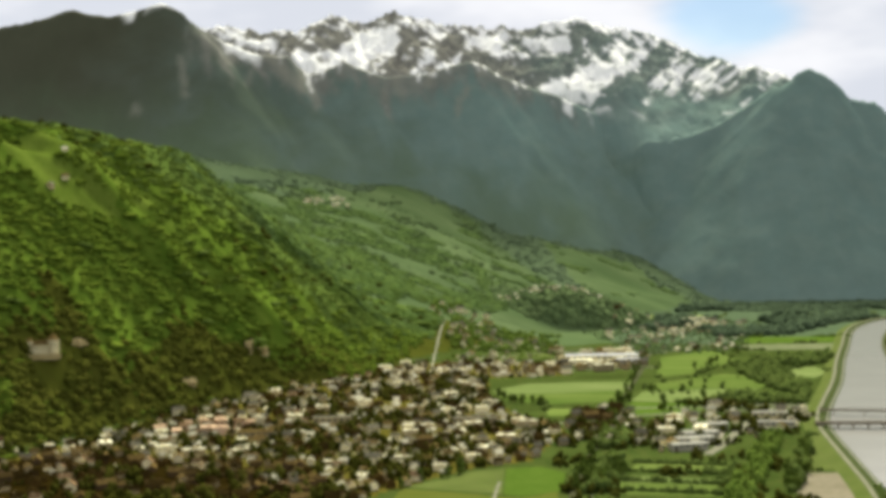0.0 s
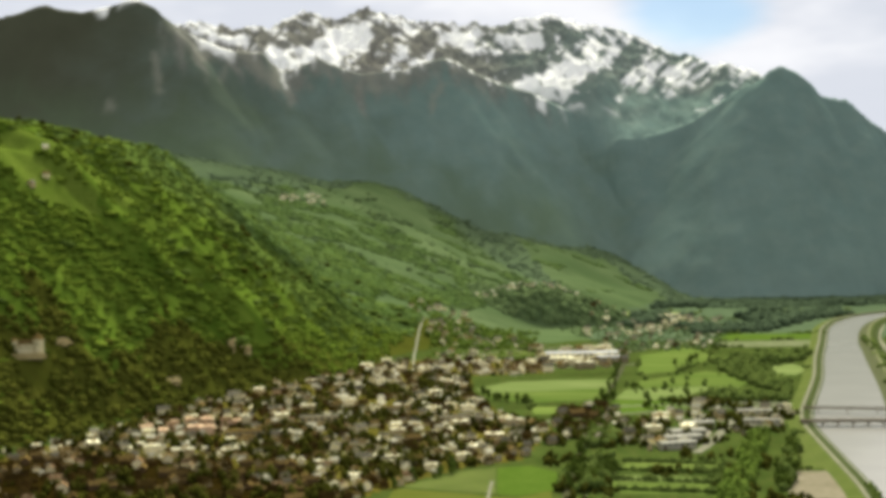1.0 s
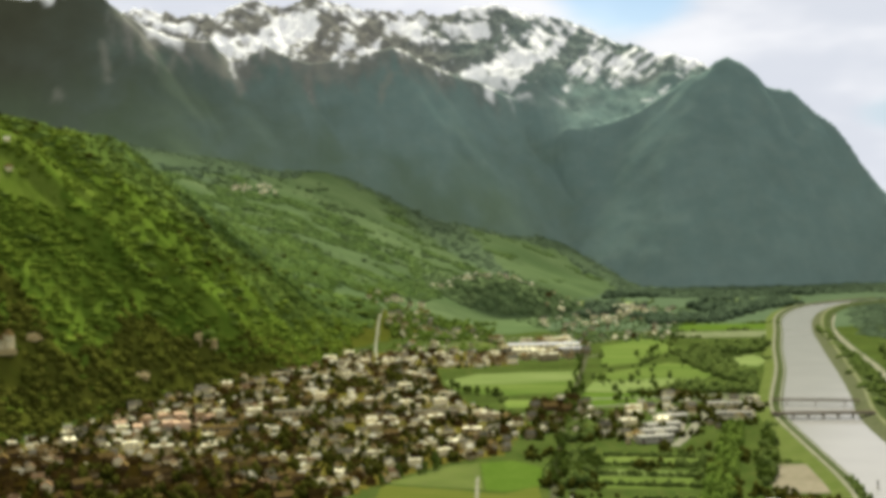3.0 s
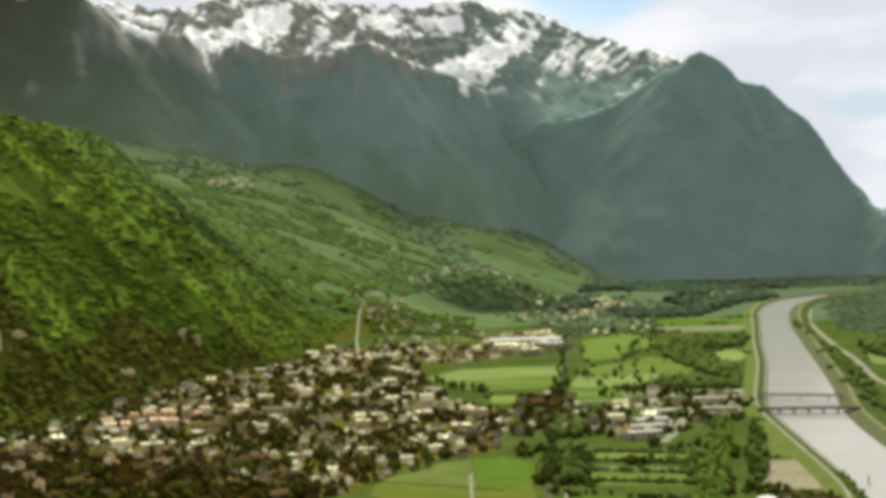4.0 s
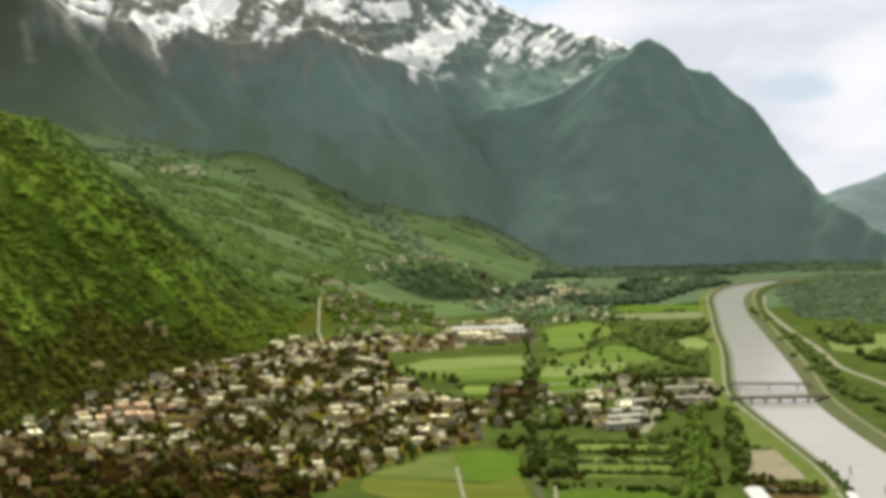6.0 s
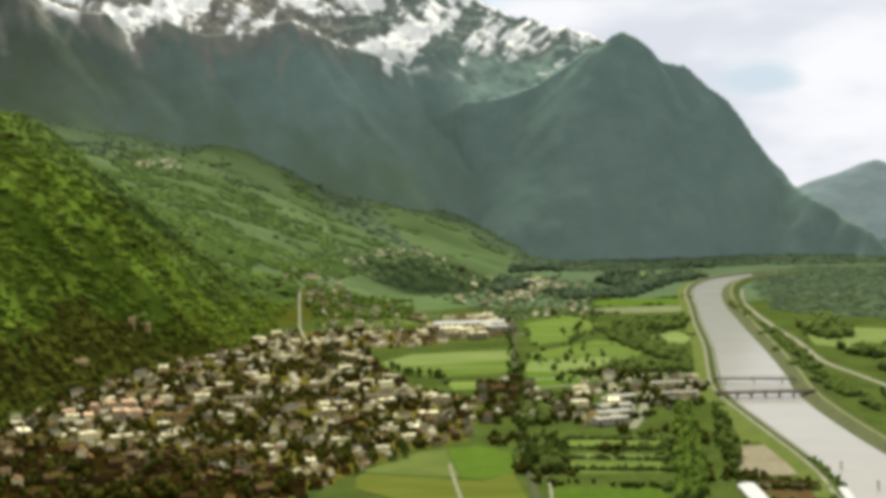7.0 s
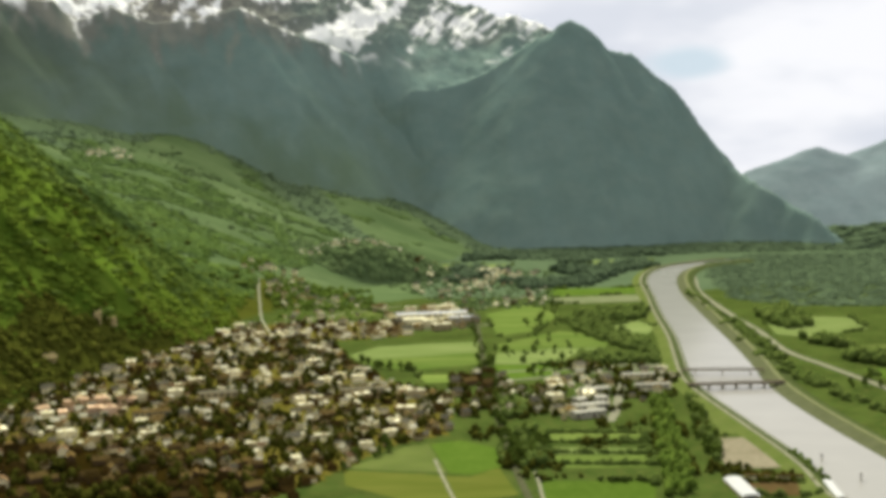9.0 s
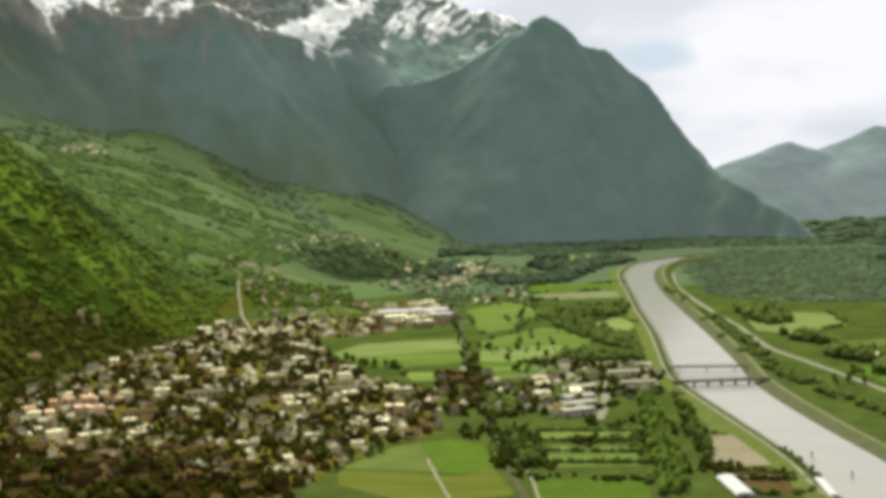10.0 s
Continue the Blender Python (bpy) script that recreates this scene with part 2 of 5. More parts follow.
WHITE = own_tone(surface("white_plaster", ((0.7468, 0.6694, 0.432), (0.8233, 0.7579, 0.5185), (0.6319, 0.5611, 0.3349)), 5, 0.85, 0.01), 0.55)
CREAM = own_tone(surface("cream_plaster", ((0.3698, 0.3016, 0.169), (0.4502, 0.3771, 0.2208), (0.3216, 0.2597, 0.1409)), 5, 0.85, 0.01), 0.55)
PINK = own_tone(surface("pink_plaster", ((0.62, 0.44, 0.31), (0.72, 0.53, 0.39), (0.5, 0.34, 0.23)), 5, 0.85, 0.01), 0.55)
TILE = own_tone(surface("brown_roof_tiles", ((0.105, 0.072, 0.0267), (0.17, 0.118, 0.0448), (0.078, 0.054, 0.0199)), 3, 0.85, 0.05), 0.9)
# These two tones are lowered as well, to dim the near corner's houses.
DARK_TILE = own_tone(surface("dark_roof_tiles", ((0.026, 0.0175, 0.0054), (0.0448, 0.0303, 0.009), (0.0202, 0.0141, 0.0045)), 3, 0.85, 0.05), 0.9)
BRICK = own_tone(surface("brown_plaster", ((0.0723, 0.0444, 0.0135), (0.1084, 0.0686, 0.0216), (0.0535, 0.0336, 0.0103)), 4, 0.85, 0.01), 0.4)
TRACK = surface("grassy_track", ((0.13, 0.135, 0.085), (0.18, 0.18, 0.12), (0.10, 0.11, 0.06)), 10, 0.95, 0.05)
RED_TILE = own_tone(surface("red_roof_tiles", ((0.15, 0.096, 0.054), (0.205, 0.134, 0.075), (0.11, 0.07, 0.04)), 3, 0.85, 0.05), 0.9)
SLATE = own_tone(surface("grey_roof_slates", ((0.1204, 0.1119, 0.0836), (0.1897, 0.176, 0.1331), (0.0766, 0.071, 0.0542)), 3, 0.6, 0.04), 0.6)
SHEET = own_tone(surface("pale_metal_roof", ((0.5529, 0.5277, 0.4026), (0.6451, 0.6245, 0.4954), (0.4239, 0.397, 0.289)), 8, 0.85, 0.02), 0.8)
PANE = surface("window_glass", ((0.03, 0.035, 0.04), (0.05, 0.055, 0.06), (0.04, 0.045, 0.05)), 2, 0.08, spec=0.6)
DOOR = surface("dark_door_wood", ((0.09, 0.06, 0.035), (0.13, 0.09, 0.05), (0.07, 0.045, 0.03)), 1, 0.7)
CONCRETE = surface("bridge_concrete", ((0.36, 0.34, 0.29), (0.44, 0.42, 0.36), (0.28, 0.26, 0.22)), 6, 0.85, 0.02)
TIMBER = surface("weathered_timber", ((0.09, 0.075, 0.06), (0.13, 0.11, 0.09), (0.07, 0.055, 0.045)), 2, 0.85, 0.02)

WATER = bpy.data.materials.new("river_water")
WATER.use_nodes = True
wn = WATER.node_tree
wp = wn.nodes["Principled BSDF"]
wp.inputs["Roughness"].default_value, wp.inputs["IOR"].default_value = 0.15, 1.33
wp.inputs["Specular IOR Level"].default_value = 0.12
wplace = wn.nodes.new("ShaderNodeNewGeometry")
flow = node(wn, "ShaderNodeTexNoise", Scale=0.02, Detail=4.0)
ripple = node(wn, "ShaderNodeTexNoise", Scale=0.5, Detail=4.0)
for n in (flow, ripple):
    wn.links.new(wplace.outputs["Position"], n.inputs["Vector"])
wn.links.new(mix(wn, flow.outputs["Fac"], (0.21, 0.205, 0.205), (0.26, 0.254, 0.254)), wp.inputs["Base Color"])
wbump = node(wn, "ShaderNodeBump", Strength=0.2, Distance=0.06)
wn.links.new(ripple.outputs["Fac"], wbump.inputs["Height"])
wn.links.new(wbump.outputs["Normal"], wp.inputs["Normal"])


def mountain_skin(name, tones, rock_from=2000.0, low=0.85):
    """Spruce tones paled with haze, greener low down, rock above; the mesh says where snow and scree lie."""
    m = surface(name, tones, 200, 0.95, 0.0, (0.7, 0.6, 1.0), fine=6)
    t = m.node_tree
    p = t.nodes["Principled BSDF"]
    base = p.inputs["Base Color"].links[0].from_socket
    place = t.nodes.new("ShaderNodeNewGeometry")
    split = t.nodes.new("ShaderNodeSeparateXYZ")
    t.links.new(place.outputs["Position"], split.inputs[0])
    turn = t.nodes.new("ShaderNodeMapping")
    turn.inputs["Scale"].default_value = (0.8, 0.6, 0.8)
    t.links.new(place.outputs["Position"], turn.inputs["Vector"])
    drift = node(t, "ShaderNodeTexNoise", Scale=0.009, Detail=6.0, Roughness=0.55, Distortion=0.6)
    rocks = node(t, "ShaderNodeTexNoise", Scale=0.03, Detail=6.0, Roughness=0.65, Distortion=0.8)
    for n in (drift, rocks):
        t.links.new(turn.outputs["Vector"], n.inputs["Vector"])
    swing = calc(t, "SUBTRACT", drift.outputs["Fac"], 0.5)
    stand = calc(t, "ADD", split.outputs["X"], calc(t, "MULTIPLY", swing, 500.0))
    base = mix(t, ramp(t, stand, -900, 150, True), (0.070, 0.074, 0.052), base)   # haze put into the colour: dark brown wood pales to grey-green towards the right
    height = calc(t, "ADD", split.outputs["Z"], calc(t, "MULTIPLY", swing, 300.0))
    rise = calc(t, "ADD", height, calc(t, "MULTIPLY", calc(t, "MINIMUM", calc(t, "MAXIMUM", stand, -450.0), 0.0), 0.3))   # the greener tone climbs higher away from the river
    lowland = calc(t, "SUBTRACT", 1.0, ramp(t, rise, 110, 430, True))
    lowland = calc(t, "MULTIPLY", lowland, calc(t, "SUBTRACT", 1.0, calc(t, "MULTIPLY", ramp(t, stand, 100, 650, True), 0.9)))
    base = mix(t, calc(t, "MULTIPLY", lowland, low), base, (0.121, 0.172, 0.108))   # greener tone on the lower slopes
    tufts = calc(t, "MULTIPLY_ADD", ramp(t, rocks.outputs["Fac"], 0.3, 0.7), 0.10)
    tufts.node.inputs[2].default_value = 0.95
    broad = calc(t, "MULTIPLY_ADD", drift.outputs["Fac"], 0.34)
    broad.node.inputs[2].default_value = 0.83
    grain_scale = t.nodes.new("ShaderNodeVectorMath")
    grain_scale.operation = "SCALE"
    t.links.new(base, grain_scale.inputs[0])
    t.links.new(calc(t, "MULTIPLY", tufts, broad), grain_scale.inputs["Scale"])
    base = grain_scale.outputs[0]
    brown = mix(t, ramp(t, rocks.outputs["Fac"], 0.35, 0.65), (0.155, 0.158, 0.146), (0.235, 0.232, 0.212))
    grey = mix(t, ramp(t, rocks.outputs["Fac"], 0.35, 0.65), (0.125, 0.168, 0.160), (0.185, 0.222, 0.210))
    rock = mix(t, ramp(t, stand, 0, 500, True), brown, grey)
    base = mix(t, ramp(t, height, rock_from - 40, rock_from + 40), base, rock)
    for layer, tone in (("rock", rock), ("scree", (0.25, 0.25, 0.215)), ("snow", (0.92, 0.93, 0.96))):
        lies = t.nodes.new("ShaderNodeAttribute")
        lies.attribute_name = layer
        base = mix(t, lies.outputs["Fac"], base, tone)
    t.links.new(base, p.inputs["Base Color"])
    bump = node(t, "ShaderNodeBump", Strength=0.5, Distance=3.5)
    t.links.new(rocks.outputs["Fac"], bump.inputs["Height"])
    t.links.new(bump.outputs["Normal"], p.inputs["Normal"])
    return m


# Spruce wood, its tones lifted and blued to carry the air's haze.
HAZED_SPRUCE = ((0.137, 0.205, 0.197), (0.153, 0.222, 0.213), (0.168, 0.234, 0.219))
RIDGE_SKIN = mountain_skin("wooded_ridge_skin", HAZED_SPRUCE)
SNOW_SKIN = mountain_skin("snow_range_skin", HAZED_SPRUCE, 500.0)
# The blue-grey here is distance haze put into the base colour.
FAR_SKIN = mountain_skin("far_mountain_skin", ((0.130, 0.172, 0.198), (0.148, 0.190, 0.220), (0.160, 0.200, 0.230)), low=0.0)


# ---- shapes ----
LATTICE = np.random.RandomState(7).rand(257, 257)


def waves(x, y, size, octaves=4, gain=0.5):
    """Smooth value noise in -1..1 on arrays of places."""
    total, amount, weight = 0.0, 1.0, 0.0
    for k in range(octaves):
        u, v = np.asarray(x) / size + 17.3 * k + 40, np.asarray(y) / size + 9.1 * k + 40
        i, j = np.floor(u).astype(int), np.floor(v).astype(int)
        a, b = u - i, v - j
        a, b = a * a * (3 - 2 * a), b * b * (3 - 2 * b)
        g = lambda p, q: LATTICE[p % 256, q % 256]
        total = total + amount * ((g(i, j) * (1 - a) + g(i + 1, j) * a) * (1 - b) + (g(i, j + 1) * (1 - a) + g(i + 1, j + 1) * a) * b * 1.0)
        weight, amount, size = weight + amount, amount * gain, size / 2.03
    return 2 * total / weight - 1


def blend(a, b, k):
    """Smooth maximum."""
    h = np.clip(0.5 + 0.5 * (a - b) / k, 0, 1)
    return b + (a - b) * h + k * h * (1 - h)


FOOT_Y = (900, 1250, 1630, 1740, 1920, 2030, 2230, 2420, 2700)
FOOT_X = (-560, -470, -335, -285, -200, -125, -62, -30, 30)


def terrain(x, y):
    """Height of the ground: valley floor, steep wooded slope, gentle fan behind it, wooded knoll."""
    x, y = np.asarray(x, float), np.asarray(y, float)
    rough = waves(x, y, 140, 4)
    into = np.interp(y, FOOT_Y, FOOT_X) - x
    steep = np.minimum(np.minimum(into * 0.86, 60 + into * 0.72), 250 + into * 0.2) + rough * np.clip(into, 0, 120) * 0.16
    steep = steep + (waves(0.14 * (0.93 * x - 0.36 * y), 0.36 * x + 0.93 * y, 60, 2) * 16 + waves(0.3 * (0.93 * x - 0.36 * y) + 70, 0.36 * x + 0.93 * y, 30, 2) * 6.5 + waves(x + 40, y, 55, 3) * 7) * np.clip(into / 70, 0, 1)
    steep = steep - np.clip(y - 2430 - 0.12 * into, 0, None) * 0.6
    fan = -411 - 0.317 * x + 0.1775 * y + rough * 10
    fan = fan + 26 * np.exp(-((x + 60) / 110) ** 2 - ((y - 3600) / 190) ** 2) - 26 * np.exp(-((x - 150) / 65) ** 2 - ((y - 3450) / 220) ** 2)
    fan = np.minimum(fan, 300 + (-x) * 0.12)
    knoll = 72 - ((x - 195) / np.where(x > 195, 180, 130)) ** 2 * 55 - ((y - 2860) / np.where(y > 2860, 170, 92)) ** 2 * 55 + rough * 8
    z = blend(blend(steep, fan, 34) - 5, knoll, 14)
    z = np.where(z > -30, blend(z, 0 * z, 10) - 0.0, 0.0)
    z = np.maximum(z - 2.5, 0)
    far = np.clip((np.abs(x) - 1800) / 1500, 0, 1)
    return z * (1 - far * 0.3)


def ground_z(x, y):
    return float(terrain(x, y))


def link(name, verts, faces, material, parent=None, smooth=False, slots=None):
    me = bpy.data.meshes.new(name)
    me.from_pydata([tuple(v) for v in verts], [], [tuple(f) for f in faces])
    for m in material if isinstance(material, (list, tuple)) else (material,):
        me.materials.append(m)
    if slots is not None:
        me.polygons.foreach_set("material_index", np.asarray(slots, dtype=np.int32))
    if smooth:
        me.polygons.foreach_set("use_smooth", np.ones(len(me.polygons), dtype=bool))
    me.update()
    ob = new(name, me)
    if parent is not None:
        ob.parent = parent
    return ob


def part(name, bm, material, parent, label=""):
    me = bpy.data.meshes.new(name)
    bm.to_mesh(me)
    bm.free()
    me.materials.append(material)
    ob = new(name, me)
    ob.parent = parent
    return tagged(ob, label)


def sheet(name, xs, ys, height, material, slots=None):
    """A height field on the lines xs and ys."""
    gx, gy = np.meshgrid(xs, ys)
    z = height(gx, gy)
    n, m = len(xs), len(ys)
    k = np.arange(n * m).reshape(m, n)
    faces = np.stack([k[:-1, :-1], k[:-1, 1:], k[1:, 1:], k[1:, :-1]], -1).reshape(-1, 4)
    cx, cy = gx.ravel()[faces].mean(1), gy.ravel()[faces].mean(1)
    return link(name, np.stack([gx.ravel(), gy.ravel(), z.ravel()], -1).tolist(), faces.tolist(), material, None, True,
                slots(cx, cy) if slots else None)


def inside(poly, x, y):
    x, y = np.asarray(x), np.asarray(y)
    odd = np.zeros(x.shape, bool)
    for (ax, ay), (bx, by) in zip(poly, poly[1:] + poly[:1]):
        odd ^= ((ay > y) != (by > y)) & (x < (bx - ax) * (y - ay) / (by - ay + 1e-9) + ax)
    return odd


TOWN_EDGE = [(-420, 1100), (-118, 1150), (-59, 1220), (15, 1335), (76, 1375), (120, 1560), (82, 1640), (48, 1829), (56, 2031), (165, 2050),
             (165, 2215), (60, 2236), (-35, 2240), (-50, 2236), (-122, 2045), (-205, 1935), (-285, 1750), (-335, 1640), (-480, 1250)]


# Near town corner, its ground and houses coloured darker as painted dimness.
DIM_CORNER = [(-500, 1080), (-110, 1080), (-75, 1215), (-130, 1370), (-240, 1400), (-330, 1440), (-420, 1470), (-520, 1300)]


def on_meadow(x, y):
    """The open pasture high on the steep slope."""
    edge = 1 + 0.5 * waves(x, y, 50, 2)
    return (((x + 500) / 75) ** 2 + ((y - 2010) / 75) ** 2 < edge) | (((x + 430) / 45) ** 2 + ((y - 2090) / 40) ** 2 < edge)


EDGE_X = (-700, -348, -258, -193, -97, -40, 20, 80, 230, 330, 433, 476, 640, 900)
EDGE_Y = (2880, 3226, 3380, 3460, 3690, 3740, 3640, 3580, 3620, 3650, 3638, 3440, 3400, 3400)
SHOULDER_DIP = [(80, 3590), (112, 3450), (150, 3360), (212, 3185), (262, 3120), (290, 3190), (245, 3380), (225, 3640), (150, 3720)]


def past_pasture(x, y):
    """Metres beyond the ragged upper edge of the pasture, where the mountain wood begins."""
    ragged = 90 * waves(x + 200, y, 70, 3)
    return np.where(inside(SHOULDER_DIP, x + 0.25 * ragged, y + 0.25 * ragged), 60.0, y - np.interp(x, EDGE_X, EDGE_Y) + ragged)


def foot_depth(x, y):
    """How far the brown wood reaches up from the foot of the slope."""
    return np.interp(y, (1200, 1700, 2100, 2400), (165, 105, 40, 0)) * (1 + 1.1 * waves(x + 90, y, 70, 3))


def ground_kind(x, y):
    z = terrain(x, y)
    into = np.interp(y, FOOT_Y, FOOT_X) - x
    kind = np.where(z > 4, np.where(y > 2540 + 0.12 * into + 120 * waves(x, y, 80, 3), 2, 1), 0)
    kind = np.where((kind == 1) & (y + 0.1 * x + 300 * waves(x + 20, y, 120, 3) > 2150), 9, kind)
    kind = np.where(((kind == 1) | (kind == 9)) & (into < foot_depth(x, y)), 8, kind)
    kind = np.where((kind == 2) & (past_pasture(x, y) > 0), 7, kind)
    kind = np.where((kind == 0) & (y > 2480 + 60 * waves(x, y, 90, 2)), np.where(x + 60 * waves(x + 50, y, 70, 2) > 300, 6, 2), kind)
    kind = np.where(on_meadow(x, y), 4, kind)
    return np.where((z < 14) & inside(TOWN_EDGE, x, y), np.where(inside(DIM_CORNER, x + 40 * waves(x, y, 45, 2), y + 60 * waves(x + 70, y, 45, 2)), 5, 3), kind)


def steps(stops):
    """Line places from (from, to, step) stretches."""
    return np.unique(np.concatenate([np.arange(a, b + 0.1, s) for a, b, s in stops]).round(2))


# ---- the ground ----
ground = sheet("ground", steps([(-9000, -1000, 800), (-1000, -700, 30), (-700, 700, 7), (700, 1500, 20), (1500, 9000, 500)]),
               steps([(-6000, 800, 400), (800, 1000, 20), (1000, 3700, 9), (3700, 9000, 400)]), terrain, (GROUND, SLOPE, FAN, TOWN, ALP, DIM_YARDS, FAR_FLOOR, UPPER_WOOD, FOOT_WOOD, HAZED_FLOOR), ground_kind)
tagged(ground, "flat green valley floor rising into wooded slopes", "ground", kind="structure")


def ridge_height(line, fall, ribs, size, seed, squeeze=1.0):
    """Height below a crest line; fall gives the drop at a distance from it, ribs the depth of the gullies, squeeze steepens its right side."""
    line = np.array(line, float)

    def height(x, y):
        wx = x + waves(x + seed, y, size * 1.5, 3) * size * 0.3
        best = np.full(np.shape(x), -1e4)
        for a, b in zip(line[:-1], line[1:]):
            d = b - a
            t = np.clip(((wx - a[0]) * d[0] + (y - a[1]) * d[1]) / (d[0] ** 2 + d[1] ** 2), 0, 1)
            side = wx - a[0] - t * d[0]
            off = np.hypot(np.where(side > 0, squeeze, 1.0) * side, y - a[1] - t * d[1])
            best = np.maximum(best, a[2] + t * d[2] - fall(off, x))
        top = np.interp(x, line[:, 0], line[:, 2])
        deep = np.clip((top - best) / 90, 0, 1)
        cut = 1 - np.abs(waves(x + seed, y * 0.3, size, 4)) * 2
        return best - ribs * deep * (0.6 - cut) + waves(x, y + seed, size * 0.22, 3) * min(5, ribs * 0.4) * (1 - 0.8 * deep)
    return height


def reach(x, z, outline):
    """Metres inside an outline on a mountain's face, negative outside it."""
    near = np.full(np.shape(x), 1e9)
    for (ax, az), (bx, bz) in zip(outline, outline[1:] + outline[:1]):
        dx, dz = bx - ax, bz - az
        t = np.clip(((x - ax) * dx + (z - az) * dz) / (dx * dx + dz * dz), 0, 1)
        near = np.minimum(near, np.hypot(x - ax - t * dx, z - az - t * dz))
    return np.where(inside(outline, x, z), near, -near)


def soft(value, low, high):
    k = np.clip((value - low) / (high - low), 0, 1)
    return k * k * (3 - 2 * k)


def mountain(name, shape, bounds, step, material, label, layers=()):
    """A range as a height field; layers: a name and a function of the place that says how much of it lies there."""
    x0, x1, y0, y1 = bounds
    ob = sheet(name, steps([(x0, x1, step)]), steps([(y0, y1, step)]), lambda x, y: np.maximum(shape(x, y), -60), material)
    co = np.empty(len(ob.data.vertices) * 3)
    ob.data.vertices.foreach_get("co", co)
    x, y, z = co.reshape(-1, 3).T
    for layer, lies in layers:
        ob.data.attributes.new(layer, "FLOAT", "POINT").data.foreach_set("value", lies(x, y, z).astype(np.float32))
    return tagged(ob, label, "mountain", kind="structure")


# Outlines on the snow range's face, as (x, height): where snow lies full, lies in flecks, and where bare rock stands out.
SNOW_FIELDS = [
    [(434, 651), (527, 706), (538, 649), (476, 565), (426, 518), (394, 485), (340, 490), (262, 545), (327, 563), (390, 592), (424, 625)],
    [(468, 566), (503, 598), (610, 678), (642, 716), (650, 700), (590, 640), (498, 576)],
    [(63, 703), (138, 725), (205, 712), (176, 672), (196, 640), (103, 682)],
    [(248, 702), (374, 713), (375, 664), (322, 652), (300, 684)],
    [(-282, 680), (-222, 731), (-136, 747), (-117, 685), (-136, 641), (-173, 605), (-213, 600), (-250, 622), (-276, 653)],
    [(-422, 668), (-282, 672), (-264, 630), (-317, 604), (-365, 592), (-392, 620)],
    [(-91, 550), (-70, 608), (-39, 645), (-5, 670), (-12, 637), (-52, 600), (-70, 552)],
    [(-15, 602), (19, 586), (36, 633), (61, 656), (57, 630), (40, 584), (11, 570)],
    [(-548, 711), (-476, 721), (-488, 685), (-527, 690)],
    [(386, 470), (455, 488), (433, 462), (460, 434), (420, 450)],
]
FLECKED = [(578, 608), (700, 640), (890, 625), (815, 490), (700, 462), (569, 440), (544, 521)]
BARE_ROCK = [
    [(633, 678), (679, 646), (601, 568), (529, 475), (453, 476), (404, 489), (481, 553), (564, 608)],
    [(384, 725), (441, 756), (460, 708), (425, 662), (383, 640), (366, 589), (343, 585), (369, 664)],
    [(473, 715), (549, 730), (494, 656), (452, 610), (440, 636)],
    [(235, 631), (354, 640), (375, 598), (319, 565), (266, 553), (217, 583)],
    [(-381, 753), (-289, 759), (-264, 688), (-345, 677)],
    [(-110, 738), (-46, 723), (-49, 657), (-85, 560), (-132, 549), (-151, 609), (-122, 663)],
    [(-26, 683), (39, 732), (91, 709), (56, 654), (-4, 620)],
    [(-537, 729), (-491, 747), (-419, 728), (-361, 681), (-414, 672), (-485, 715)],
    [(-344, 790), (-288, 786), (-289, 760), (-330, 764)],
    [(-212, 772), (-117, 808), (-100, 780), (-182, 752)],
    [(57, 665), (103, 682), (186, 623), (220, 569), (113, 588), (58, 591)],
]


def range_snow(x, y, z):
    wx = x + 13 * waves(x, z + 0.4 * y, 36, 4, 0.6)
    wz = z + 13 * waves(x + 300, z + 0.4 * y, 36, 4, 0.6)
    gullies = waves(wx, 0.35 * z + 0.2 * y, 19, 4, 0.6)
    left = waves(0.3 * (0.75 * x - 0.66 * z), 0.66 * x + 0.75 * z + 0.2 * y, 15, 3, 0.6)
    slant = waves(0.22 * (0.8 * x + 0.6 * z), -0.6 * x + 0.8 * z, 12, 3, 0.6)
    flecked = soft(reach(wx, wz, FLECKED), -14, 22)
    amount = 0.0 + 0.3 * soft(z, 600, 720) + (1.2 * gullies + 1.1 * left) * (1 - flecked) + flecked * (0.12 + 2.0 * slant + 0.7 * gullies)
    for outline in SNOW_FIELDS:
        amount = amount + 0.95 * soft(reach(wx, wz, outline), -8, 8)
    for outline in BARE_ROCK:
        amount = amount - 0.75 * soft(reach(wx, wz, outline), -8, 10)
    tree_line = z + 60 * gullies + 40 * left
    return soft(amount, 0.05, 0.6) * soft(tree_line - 70 * flecked, 420, 490) * soft(z + 60 * waves(x, y, 60, 2) - 0.1 * np.clip(x, -900, 300), 395, 520)


RIDGE_SNOW = [
    [(-565, 682), (-540, 674), (-496, 630), (-470, 604), (-493, 598), (-516, 622)],
    [(-745, 700), (-728, 716), (-712, 700), (-716, 668), (-732, 676)],
    [(-690, 702), (-640, 728), (-593, 718), (-590, 708), (-632, 709)],
    [(-585, 704), (-552, 690), (-500, 640), (-440, 606), (-436, 578), (-470, 590), (-520, 642), (-560, 676)],
]
